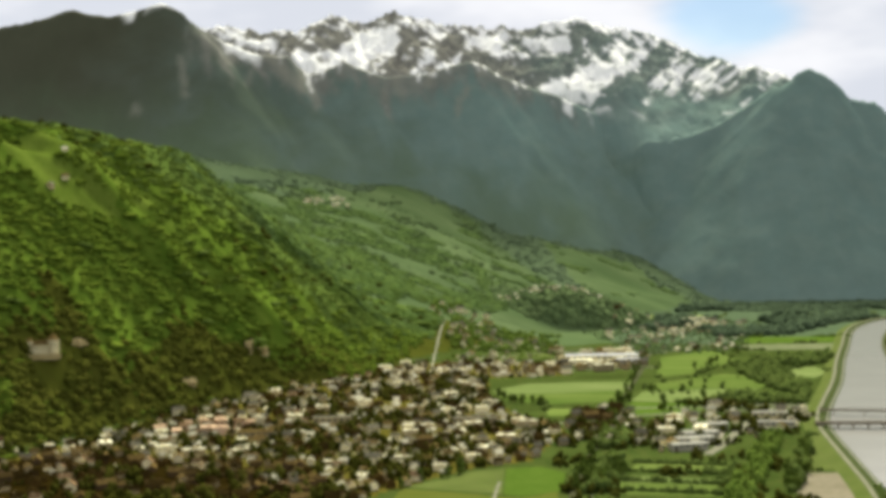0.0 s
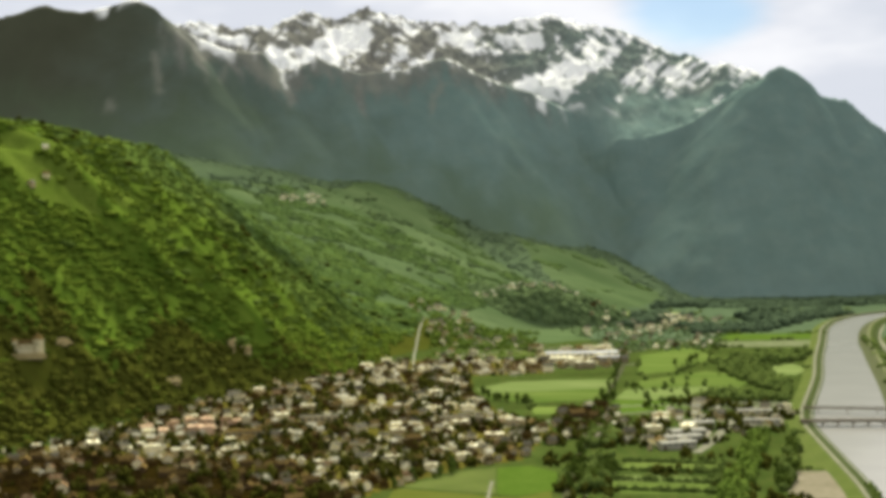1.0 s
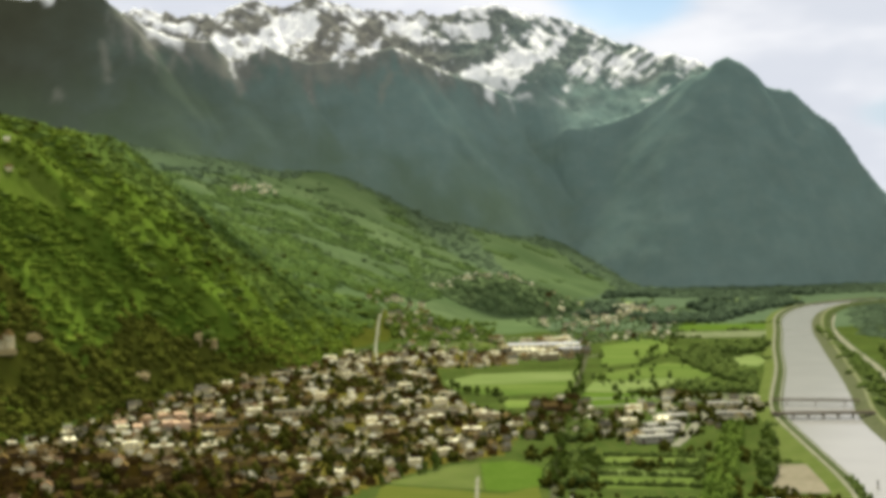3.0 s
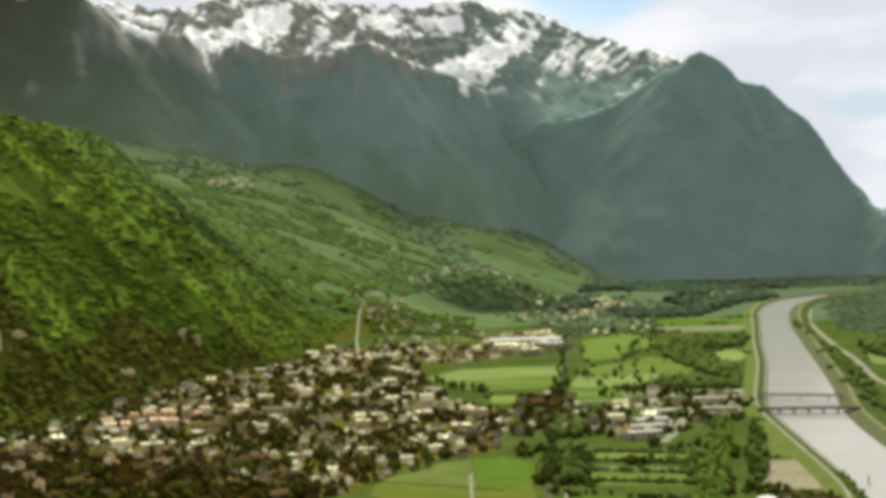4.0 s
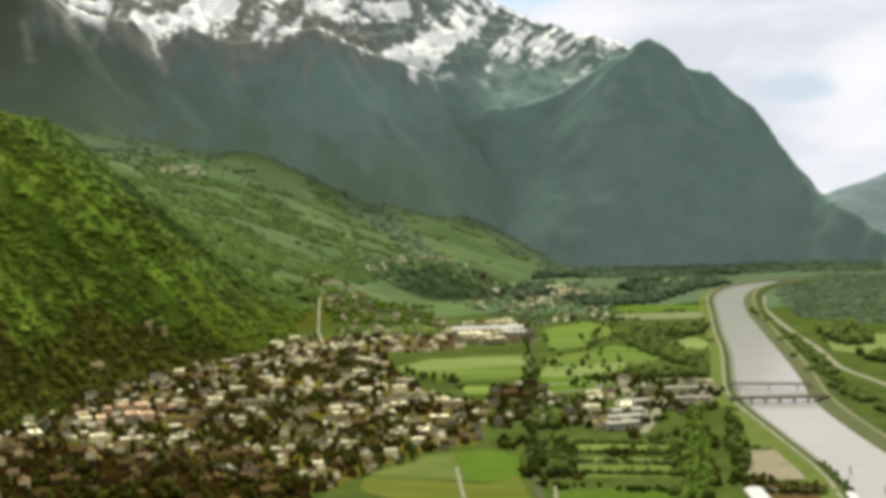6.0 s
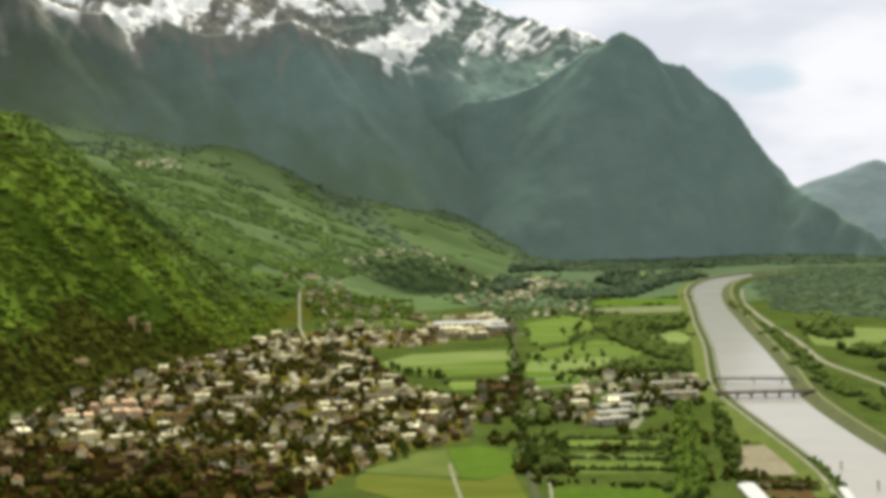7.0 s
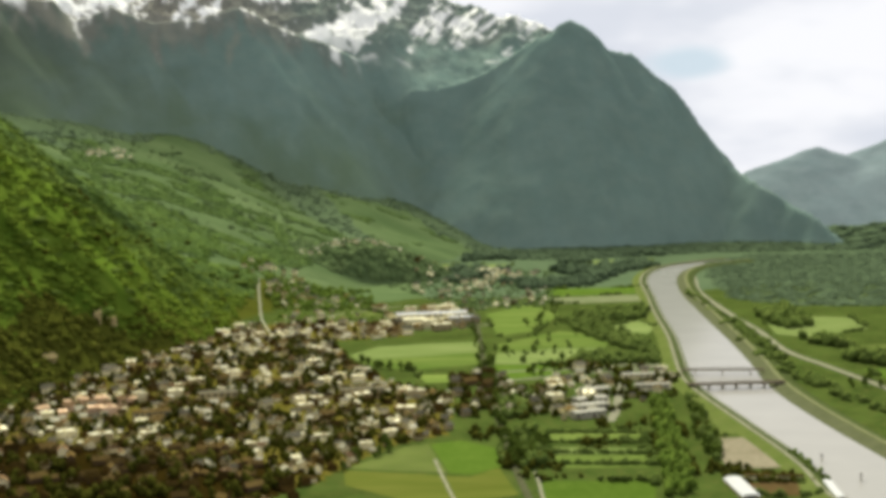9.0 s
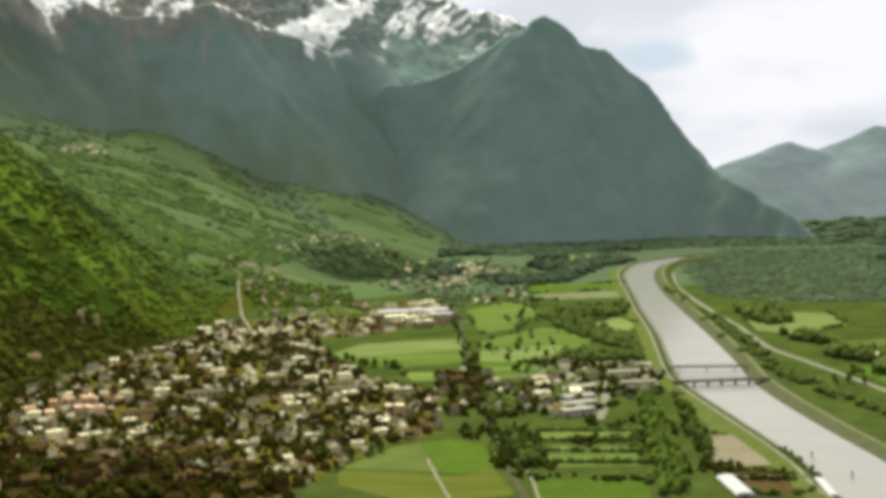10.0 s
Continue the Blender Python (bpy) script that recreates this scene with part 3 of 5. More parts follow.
RIDGE_SCREE = [
    [(-600, 580), (-588, 575), (-568, 497), (-558, 487), (-574, 484), (-590, 531)],
    [(-444, 590), (-436, 578), (-441, 521), (-452, 524)],
    [(-690, 472), (-668, 471), (-667, 442), (-688, 446)],
    [(-420, 590), (-395, 596), (-330, 545), (-318, 505), (-350, 520), (-398, 570)],
    [(-120, 545), (-100, 552), (-92, 500), (-108, 505)],
    [(-40, 560), (-15, 560), (-22, 520), (-32, 515)],
    [(33, 447), (43, 499), (76, 528), (84, 522), (57, 495), (45, 448)],
    [(98, 605), (116, 595), (120, 556), (100, 558)],
]


TOP_X = (-560, -466, -357, -300, -232, -138, -25, 84, 200, 325, 420)
TOP_Z = (650, 609, 597, 545, 588, 548, 560, 598, 545, 494, 460)


def ridge_top(x, y, z):
    """How bare the wood's upper edge is: gullies of rock and old snow that run down from the crest."""
    below = np.interp(x, TOP_X, TOP_Z) - z
    wx = x + 12 * waves(x, z + 0.4 * y, 40, 3) - 0.25 * below
    return waves(wx, 0.25 * z, 24, 4, 0.6), below, soft(x, -600, -540) * (1 - soft(x, 330, 430))


def top_rock(x, y, z):
    gullies, below, here = ridge_top(x, y, z)
    return here * (1 - soft(below - 90 * gullies, 15, 85)) * 0.8


def top_snow(x, y, z):
    gullies, below, here = ridge_top(x, y, z)
    streaks = soft(gullies - 0.007 * below, 0.12, 0.45) * (1 - soft(below, 60, 130))
    return np.maximum(0.8 * here * streaks, ridge_layer(RIDGE_SNOW, 0.9)(x, y, z))


def ridge_layer(outlines, strength):
    def lies(x, y, z):
        wx, wz = x + 7 * waves(x, z + 0.4 * y, 30, 3), z + 12 * waves(x + 300, z + 0.4 * y, 30, 3)
        best = np.max([reach(wx, wz, outline) for outline in outlines], axis=0)
        return strength * soft(best + 4 * waves(x, z + y, 16, 2), -7, 6)
    return lies


flank = ridge_height([(-1500, 3500, 600), (-1023, 3620, 625), (-700, 3650, 655), (-586, 3655, 635), (-466, 3700, 570), (-232, 3810, 530), (84, 3950, 548), (300, 4040, 470),
                      (464, 4090, 385)], lambda d, x: 1.22 * d, 8, 300, 31)
left_peak = ridge_height([(-1500, 3500, 640), (-1023, 3620, 663), (-938, 3650, 687), (-858, 3650, 705), (-779, 3650, 681), (-712, 3650, 697), (-632, 3650, 714),
                          (-586, 3650, 691), (-542, 3665, 648), (-466, 3690, 609)], lambda d, x: 1.25 * d, 12, 130, 31)
long_ridge = ridge_height([(-466, 3690, 606), (-416, 3715, 597), (-357, 3740, 595), (-300, 3770, 530), (-232, 3810, 588), (-138, 3850, 542), (-25, 3900, 560), (30, 3930, 584),
                           (84, 3950, 596), (140, 3975, 578), (200, 4000, 545), (262, 4030, 518), (325, 4055, 494), (389, 4080, 470), (464, 4090, 430), (600, 4080, 390)], lambda d, x: 1.25 * d, 11, 130, 77)
shoulder = ridge_height([(440, 4020, 380), (560, 3990, 390), (660, 3965, 405), (740, 3945, 430), (810, 3925, 470), (880, 3905, 515)], lambda d, x: 1.15 * d, 4, 900, 12)
front_wall = ridge_height([(300, 3960, 200), (450, 3920, 220), (600, 3890, 260), (740, 3870, 340), (850, 3870, 440), (920, 3880, 500)], lambda d, x: 1.15 * d, 4, 900, 12)
river_peak = ridge_height([(849, 3900, 510), (885, 3900, 539), (928, 3900, 551), (993, 3895, 519), (1035, 3885, 472), (1088, 3865, 461), (1124, 3840, 416),
                             (1171, 3805, 368), (1201, 3765, 317), (1227, 3715, 266), (1232, 3685, 232), (1244, 3640, 190), (1268, 3560, 149), (1284, 3490, 126), (1333, 3440, 90), (1360, 3340, 57), (1385, 3260, 10)],
                             lambda d, x: 1.08 * d, 8, 90, 53, 1.7)


def wooded_height(x, y):
    return blend(blend(blend(blend(blend(left_peak(x, y) + 6, long_ridge(x, y) + 5, 10), flank(x, y), 70), shoulder(x, y), 60), front_wall(x, y), 60), river_peak(x, y) + 9, 45) - 4


mountain("wooded_range", wooded_height, (-1700, 1900, 2450, 4500), 8, RIDGE_SKIN,
         "long dark wooded mountain flank falling to the river bend", (("snow", top_snow), ("scree", ridge_layer(RIDGE_SCREE, 0.55)), ("rock", top_rock)))
snow_crest = ridge_height([(-900, 4500, 730), (-623, 4550, 761), (-524, 4550, 750), (-408, 4550, 738), (-308, 4550, 787), (-209, 4550, 758), (-117, 4550, 797), (-10, 4550, 763),
                           (89, 4550, 743), (205, 4550, 750), (305, 4550, 745), (421, 4550, 762), (520, 4550, 729), (619, 4550, 713), (702, 4500, 664), (784, 4400, 625),
                           (880, 4200, 575), (930, 4050, 525)], lambda d, x: 0.60 * d, 16, 95, 5)
SPURS = [ridge_height(line, lambda d, x: 1.1 * d, 14, 80, 90) for line in (
    [(626, 4600, 718), (566, 4530, 636), (508, 4460, 582), (452, 4380, 500)], [(626, 4600, 718), (664, 4520, 633), (677, 4400, 541), (704, 4280, 470)],
    [(-117, 4560, 801), (-89, 4480, 709), (-68, 4400, 637), (-99, 4300, 565)], [(422, 4560, 764), (389, 4480, 684), (333, 4400, 612), (255, 4320, 560)],
    [(522, 4560, 736), (479, 4480, 665), (455, 4440, 638)], [(-308, 4560, 792), (-339, 4500, 717), (-384, 4450, 688)], [(-308, 4560, 792), (-273, 4500, 715)],
    [(-492, 4560, 756), (-449, 4450, 705), (-411, 4300, 653)], [(774, 4400, 623), (763, 4250, 544), (768, 4120, 474)], [(40, 4560, 757), (21, 4450, 672), (35, 4350, 598)])]


def snow_height(x, y):
    top = np.maximum.reduce([snow_crest(x, y), *(spur(x, y) for spur in SPURS)])
    top = top - np.clip(525 - top, 0, None) * (1 - 0.85 * np.clip((x - 380) / 150, 0, 1))
    crags = (0.5 - np.abs(waves(x, y * 0.6, 52, 4, 0.6)) * 2.2) * 21 * np.clip((top - 490) / 90, 0.12, 1)
    return top + crags - np.clip(3960 - y, 0, None) * 0.8


mountain("snow_range", snow_height, (-1100, 1300, 3700, 4880), 5, SNOW_SKIN, "snow-covered rocky mountain range with dark cliffs", (("snow", range_snow),))
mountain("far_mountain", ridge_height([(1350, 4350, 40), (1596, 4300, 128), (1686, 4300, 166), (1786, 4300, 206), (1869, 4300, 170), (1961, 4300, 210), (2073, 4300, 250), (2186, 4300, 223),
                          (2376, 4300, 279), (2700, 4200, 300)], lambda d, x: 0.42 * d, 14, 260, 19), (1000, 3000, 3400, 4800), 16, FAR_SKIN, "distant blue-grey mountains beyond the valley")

# ---- river, levees, roads, fields ----
def smooth_line(points, step=12.0):
    """A line through the points, rounded between them (Catmull-Rom), at even steps."""
    p = [Vector((*q, 0)) if len(q) == 2 else Vector(q) for q in points]
    p = [2 * p[0] - p[1], *p, 2 * p[-1] - p[-2]]
    out = []
    for a, b, c, d in zip(p, p[1:], p[2:], p[3:]):
        n = max(1, int((c - b).length / step))
        for k in range(n):
            t = k / n
            out.append(0.5 * (2 * b + (c - a) * t + (2 * a - 5 * b + 4 * c - d) * t * t + (3 * b - a - 3 * c + d) * t ** 3))
    return out + [p[-2]]


def sweep(name, line, profile, material, close=False, slots=None):
    """Draws a cross-section of (sideways to the right, up) along a line."""
    verts, faces, n = [], [], len(profile)
    for k, c in enumerate(line):
        along = (line[min(k + 1, len(line) - 1)] - line[max(k - 1, 0)]).normalized()
        side = Vector((along.y, -along.x, 0))
        verts += [c + side * s + Vector((0, 0, u)) for s, u in profile]
    for k in range(len(line) - 1):
        for j in range(n if close else n - 1):
            a, b = k * n + j, k * n + (j + 1) % n
            faces.append((a, b, b + n, a + n))
    return link(name, verts, faces, material, slots=list(slots) * (len(line) - 1) if slots else None)


WATER_LEFT = smooth_line([(285, 700), (305, 900), (312, 1045), (327, 1108), (344, 1205), (363, 1360), (384, 1525), (404, 1615), (440, 1734), (498, 1922), (562, 2156), (625, 2371), (701, 2630), (776, 2800), (860, 2905), (1000, 2990)])
WATER_RIGHT = smooth_line([(335, 690), (368, 950), (397, 1137), (415, 1290), (437, 1440), (461, 1554), (494, 1668), (541, 1849), (588, 2041), (629, 2205), (677, 2394), (742, 2600), (808, 2756), (880, 2860), (1010, 2940)])
wn_l, wn_r = len(WATER_LEFT), len(WATER_RIGHT)
pairs = [(WATER_LEFT[k * (wn_l - 1) // 120], WATER_RIGHT[k * (wn_r - 1) // 120]) for k in range(121)]
verts = [v + Vector((s, 0, 0.35)) for a, b in pairs for v, s in ((a, -5), (b, 5))]
river = link("river", verts, [(2 * k, 2 * k + 1, 2 * k + 3, 2 * k + 2) for k in range(120)], WATER)
tagged(river, "broad straight river with pale grey milky water", "river", kind="structure")
LEVEE_SHAPE = [(0, 0.1), (12, 2.6), (17, 2.8), (29, 0.0)]
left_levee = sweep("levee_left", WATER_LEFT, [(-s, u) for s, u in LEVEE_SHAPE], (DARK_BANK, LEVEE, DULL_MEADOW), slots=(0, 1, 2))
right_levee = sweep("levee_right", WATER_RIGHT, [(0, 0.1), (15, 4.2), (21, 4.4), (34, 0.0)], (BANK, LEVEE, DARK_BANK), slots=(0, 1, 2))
for ob in (left_levee, right_levee):
    tagged(ob, "grassy raised river bank with a stone edge", "levee", kind="structure")


def road(points, width, label, lift=0.3, material=None, name="road"):
    line = smooth_line(points, 15)
    for v in line:
        v.z += ground_z(v.x, v.y) + lift
    w = width / 2
    ob = sweep(name, line, [(-w, -0.3), (-w, 0), (w, 0), (w, -0.3)], material or ROAD)
    return tagged(ob, label, "road", kind="structure")


road([(v.x - 14.5, v.y) for v in WATER_LEFT[::6]], 3.4, "pale gravel track on top of the river bank", 3.0)
road([(v.x - 4, v.y) for v in WATER_LEFT[::6]], 2.2, "pale stone edging along the water", 1.15, BANK_STONE)
road([(v.x + 18, v.y) for v in WATER_RIGHT[::6]], 3.0, "grassy track on top of the river bank", 4.6, TRACK)
road([(905, 2900), (848, 2797), (777, 2597), (719, 2421), (659, 2153), (618, 1935), (578, 1759), (572, 1640), (566, 1500), (556, 1350), (540, 1150)], 8.5, "pale motorway running along the river")
road([(392, 1600), (408, 1677), (359, 1712), (303, 1697), (255, 1706), (196, 1700), (140, 1620), (60, 1560)], 7, "pale road leading to the bridge")
road([(399, 1660), (412, 1712), (455, 1860), (520, 2085), (590, 2340), (672, 2610)], 7, "pale lane beside the river bank")
road([(303, 2297), (262, 2071), (202, 1774), (160, 1549), (126, 1374), (99, 1212), (80, 1080)], 6, "dark railway line between trees", material=BALLAST, name="railway")
road([(392, 1690), (347, 1674), (318, 1600), (287, 1520), (258, 1440), (235, 1388)], 9, "pale village street")
road([(347, 1674), (298, 1668), (240, 1655), (170, 1640)], 6, "pale village street")
road([(25, 1070), (30, 1133), (35, 1190), (40, 1243), (43, 1270)], 2.6, "pale farm track across the meadow")
road([(-250, 1450), (-100, 1430), (0, 1450), (100, 1500)], 4, "pale town street")
road([(-60, 1420), (-20, 1560), (-30, 1750), (0, 1950), (10, 2150), (60, 2330)], 6, "pale town street")
road([(-330, 1600), (-200, 1620), (-80, 1660), (60, 1680)], 5, "pale town street")
road([(112, 1200), (105, 1160), (97, 1122), (89, 1080)], 2.6, "pale farm track beside the railway")
LANE_Y, LANE_X = (2140, 2306, 2375, 2457, 2514, 2560), (-19, -17, -13, -8, -3, 2)
road([*zip(LANE_X, LANE_Y)], 1.8, "pale lane climbing the slope", 0.5, PALE_LANE)
road([(-40, 2060), (-44, 2120), (-50, 2195), (-56, 2240)], 4, "pale lane along the foot of the slope", 0.5, PALE_LANE)
road([(-6, 2243), (56, 2289), (134, 2352), (210, 2400)], 5, "pale road below the hamlet")
road([(60, 2092), (106, 2104), (160, 2106), (209, 2112), (290, 2130)], 6, "pale road past the industrial halls")
road([(300, 2300), (400, 2420), (520, 2620), (640, 2800)], 7, "pale road towards the far village")


FIELD_EDGES = []


def field(points, material, label, lift=0.15):
    if material is not BARE and material is not YARD:
        FIELD_EDGES.extend(zip(points, points[1:] + points[:1]))
    bm = bmesh.new()
    face = bm.faces.new([bm.verts.new((x, y, -0.2)) for x, y in points])
    if face.normal.z < 0 or face.calc_area() and (face.normal_update() or face.normal.z < 0):
        face.normal_flip()
    top = bmesh.ops.extrude_face_region(bm, geom=[face])
    bmesh.ops.translate(bm, verts=[v for v in top["geom"] if isinstance(v, bmesh.types.BMVert)], vec=(0, 0, 0.2 + lift))
    me = bpy.data.meshes.new("field")
    bm.to_mesh(me)
    bm.free()
    me.materials.append(material)
    return tagged(new("field", me), label, "field", kind="structure")


GREEN, DARK, PALE = "bright green meadow in the valley", "dark green tall grass field", "pale freshly mown meadow"
field([(58, 1898), (104, 1958), (166, 1968), (240, 1962), (222, 1870), (150, 1860), (62, 1850)], PALE_MEADOW, PALE)
field([(62, 1848), (150, 1858), (222, 1868), (203, 1773), (109, 1754), (59, 1816)], MEADOW, GREEN)
field([(212, 1770), (236, 1850), (310, 1870), (377, 1857), (330, 1770), (282, 1740)], PALE_MEADOW, PALE)
field([(238, 1855), (255, 1929), (368, 2030), (420, 1960), (380, 1862), (310, 1874)], MEADOW, GREEN)
field([(210, 1764), (280, 1735), (282, 1679), (189, 1643)], DARK_MEADOW, DARK)
field([(315, 2254), (407, 2350), (418, 2213), (339, 2042), (274, 2006)], MEADOW, GREEN)
field([(-35, 1256), (27, 1328), (50, 1334), (43, 1216)], DULL_MEADOW, "dull olive meadow beside the town")
field([(51, 1334), (81, 1341), (106, 1297), (94, 1228), (60, 1203), (44, 1214)], DARK_MEADOW, DARK)
field([(-38, 1250), (58, 1197), (88, 1225), (80, 1127), (9, 1104), (-44, 1195)], OLIVE_MEADOW, "yellowish olive meadow crossed by a farm track")
field([(105, 1168), (196, 1143), (164, 1056), (89, 1079)], DARK_MEADOW, DARK)
field([(173, 1367), (257, 1339), (238, 1296), (157, 1320)], MEADOW, GREEN)
field([(152, 1288), (230, 1262), (222, 1240), (142, 1262)], PALE_MEADOW, PALE)
field([(140, 1256), (220, 1234), (206, 1190), (124, 1210)], MEADOW, GREEN)
field([(173, 1580), (209, 1586), (194, 1520), (163, 1514)], PALE_MEADOW, PALE)
field([(110, 1720), (180, 1700), (165, 1650), (110, 1660)], MEADOW, GREEN)
field([(299, 1283), (327, 1281), (323, 1200), (319, 1158), (264, 1166), (279, 1222)], BARE, "dry bare gravelly field beside the river")
field([(352, 1500), (358, 1470), (330, 1300), (304, 1292), (330, 1400)], DULL_MEADOW, "dull olive meadow beside the river bank")
field([(-22, 2264), (58, 2302), (150, 2372), (176, 2300), (60, 2252)], DULL_MEADOW, "dull green meadow below the hamlet")
field([(425, 2010), (440, 2060), (500, 2090), (505, 2030), (470, 1960)], PALE_MEADOW, PALE)
field([(661, 2013), (751, 2059), (797, 2027), (763, 1909), (657, 1861), (627, 1901)], PALE_MEADOW, PALE)
field([(676, 1771), (745, 1772), (666, 1629), (629, 1665)], DULL_MEADOW, "dull olive meadow beyond the motorway")
field([(600, 1600), (640, 1580), (610, 1420), (580, 1440)], DARK_MEADOW, DARK)
field([(238, 1520), (285, 1560), (264, 1475), (220, 1420), (208, 1432)], YARD, "paved grey yard between the village halls")
field([(440, 2340), (600, 2330), (626, 2420), (455, 2430)], STUBBLE, "grey-green stubble field near the river")
field([(455, 2450), (632, 2440), (665, 2540), (500, 2560)], DARK_MEADOW, DARK)
field([(700, 3080), (860, 3060), (830, 2990), (690, 3010)], PALE_MEADOW, PALE)
field([(390, 3120), (560, 3060), (520, 2950), (395, 2965)], PALE_MEADOW, PALE)

field([(256, 1117), (300, 1108), (296, 1064), (258, 1070)], BROWN_SOIL, "bare brown soil between the sheds")

# ---- trees ----
rng = np.random.RandomState(11)


def blob(bm, centre, size, seed, rough=0.28, level=1):
    """One uneven clump of leaves."""
    made = bmesh.ops.create_icosphere(bm, subdivisions=level, radius=1.0)["verts"]
    for v in made:
        push = 1 + rough * noise.noise(v.co * 1.7 + Vector((seed * 3.1, seed * 1.7, seed)))
        v.co = Vector(centre) + Vector((v.co.x * size[0], v.co.y * size[1], v.co.z * size[2])) * push


CLUMPS, LOW_CLUMPS = [], []
for k in range(7):
    bm = bmesh.new()
    blob(bm, (0, 0, 0.35), (1.0, 0.9, 0.75), k * 3.7, 0.75, 1)
    bm.verts.ensure_lookup_table()
    LOW_CLUMPS.append((np.array([v.co[:] for v in bm.verts]), np.array([[v.index for v in f.verts] for f in bm.faces])))
    bm.free()
for k in range(7):
    bm = bmesh.new()
    for j in range(3):
        a = 2.1 * j + k
        blob(bm, (0.42 * math.cos(a), 0.42 * math.sin(a), 0.55 + 0.22 * ((j + k) % 3)), (0.68, 0.68, 0.62 + 0.06 * j), k * 5 + j, 0.45, 1)
    bm.verts.ensure_lookup_table()
    CLUMPS.append((np.array([v.co[:] for v in bm.verts]), np.array([[v.index for v in f.verts] for f in bm.faces])))
    bm.free()


def mass(name, places, widths, heights, material, label, shapes=CLUMPS, drape=None):
    """Many tree crowns, nobody could count them, as one object. drape: crowns follow the slope, drawn out by a factor along a bearing."""
    verts, faces, base = [], [], 0
    turns = rng.rand(len(places)) * 6.28
    for k, ((x, y, z), w, h) in enumerate(zip(places, widths, heights)):
        v, f = shapes[k % 7]
        c, s = math.cos(turns[k]), math.sin(turns[k])
        across, ahead = w * (c * v[:, 0] - s * v[:, 1]), w * (s * v[:, 0] + c * v[:, 1])
        if drape:
            long, bearing = drape
            ca, sa = math.cos(radians(bearing)), math.sin(radians(bearing))
            u, r = (across * ca + ahead * sa) * long, (ahead * ca - across * sa) / math.sqrt(long)
            across, ahead = u * ca - r * sa, u * sa + r * ca
            z = terrain(x + across, y + ahead) - 0.8
        verts.append(np.stack([x + across, y + ahead, z + h * v[:, 2]], -1))
        faces.append(f + base)
        base += len(v)
    verts, faces = np.concatenate(verts), np.concatenate(faces)
    me = bpy.data.meshes.new(name)
    me.vertices.add(len(verts))
    me.vertices.foreach_set("co", verts.ravel())
    me.loops.add(faces.size)
    me.loops.foreach_set("vertex_index", faces.ravel().astype(np.int32))
    me.polygons.add(len(faces))
    me.polygons.foreach_set("loop_start", np.arange(0, faces.size, 3, dtype=np.int32))
    me.materials.append(material)
    me.polygons.foreach_set("use_smooth", np.ones(len(faces), dtype=bool))
    me.update(calc_edges=True)
    return tagged(new(name, me), label, "trees", kind="stuff")


OPEN = ((-427, 1640, 16), (-240, 1952, 8), (-402, 1690, 6), (-300, 1800, 6))   # castle and rock faces stand clear


def scatter(count, poly, keep=None):
    """Even random places inside an outline."""
    p = np.array(poly, float)
    xy = p.min(0) + rng.rand(count * 4, 2) * (p.max(0) - p.min(0))
    good = inside(list(poly), xy[:, 0], xy[:, 1])
    for cx, cy, reach in OPEN:
        good &= (xy[:, 0] - cx - 4) ** 2 + (xy[:, 1] - cy + 8) ** 2 > reach * reach
    on_lane = (xy[:, 1] > 2150) & (xy[:, 1] < 2620) & (np.abs(xy[:, 0] - np.interp(xy[:, 1], LANE_Y, LANE_X) - 1) < 10)
    good &= ~on_lane
    if keep is not None:
        good &= keep(xy[:, 0], xy[:, 1])
    return xy[good][:count]


def lift(xy, sink=0.0):
    return np.c_[xy, terrain(xy[:, 0], xy[:, 1]) - sink]


def wood(name, count, poly, width, height, material, label, keep=None, shapes=CLUMPS, drape=None):
    p = lift(scatter(count, poly, keep), 0.8)
    size = 0.5 + 1.0 * rng.rand(len(p)) ** 1.3
    return mass(name, p, width * size, height * size * (0.8 + 0.4 * rng.rand(len(p))), material, label, shapes, drape)


def on_slope(x, y):
    into = np.interp(y, FOOT_Y, FOOT_X) - x
    down, along = 0.93 * x - 0.36 * y, 0.36 * x + 0.93 * y
    streaks = waves(0.4 * down + 0.2 * along + 500, along, 34, 3) + 0.5 * waves(x, y, 120, 2) + 0.5 - np.clip(into / 700, 0, 0.4)
    return (into > 4) & ((into > foot_depth(x, y)) | (rng.rand(*np.shape(x)) < 0.06)) & (streaks + 0.9 * rng.rand(*np.shape(x)) > 0.3) & ~on_meadow(x, y) & (y < 2560 + 0.12 * into + 160 * waves(x + 30, y, 70, 3))


def spring(x, y):
    """How far the near slope's green has given way to the cooler tone that paints haze in, from 0 to 1."""
    return np.clip((y - 1850 + 0.1 * x + 300 * waves(x + 20, y, 120, 3)) / 600, 0, 1) * 0.6 + 0.4 * rng.rand(*np.shape(x)) * np.clip((np.asarray(y) - 1700) / 300, 0, 1)


def on_fan(x, y):
    return (terrain(x, y) > 5) & (waves(0.5 * (0.9 * x - 0.3 * y), 0.3 * x + 0.9 * y, 42, 3) > -0.08 + np.clip((y - 3100 + 0.5 * x) / 900, 0, 0.5)) & (np.hypot((x + 80) / 130, (y - 3480) / 170) > 1) & (past_pasture(x, y) < 0)


SLOPE_EDGE = [(-800, 1150), (-480, 1230), (-400, 1450), (-340, 1640), (-280, 1740), (-195, 1925), (-118, 2035), (-55, 2235), (-10, 2480), (20, 2620), (-250, 2850), (-760, 2800)]
wood("slope_canopy", 900, SLOPE_EDGE, 8.5, 3.4, FOREST_A, "broad rounded groups of crowns in the slope forest", lambda x, y: on_slope(x, y) & (spring(x, y) < 0.5), LOW_CLUMPS)
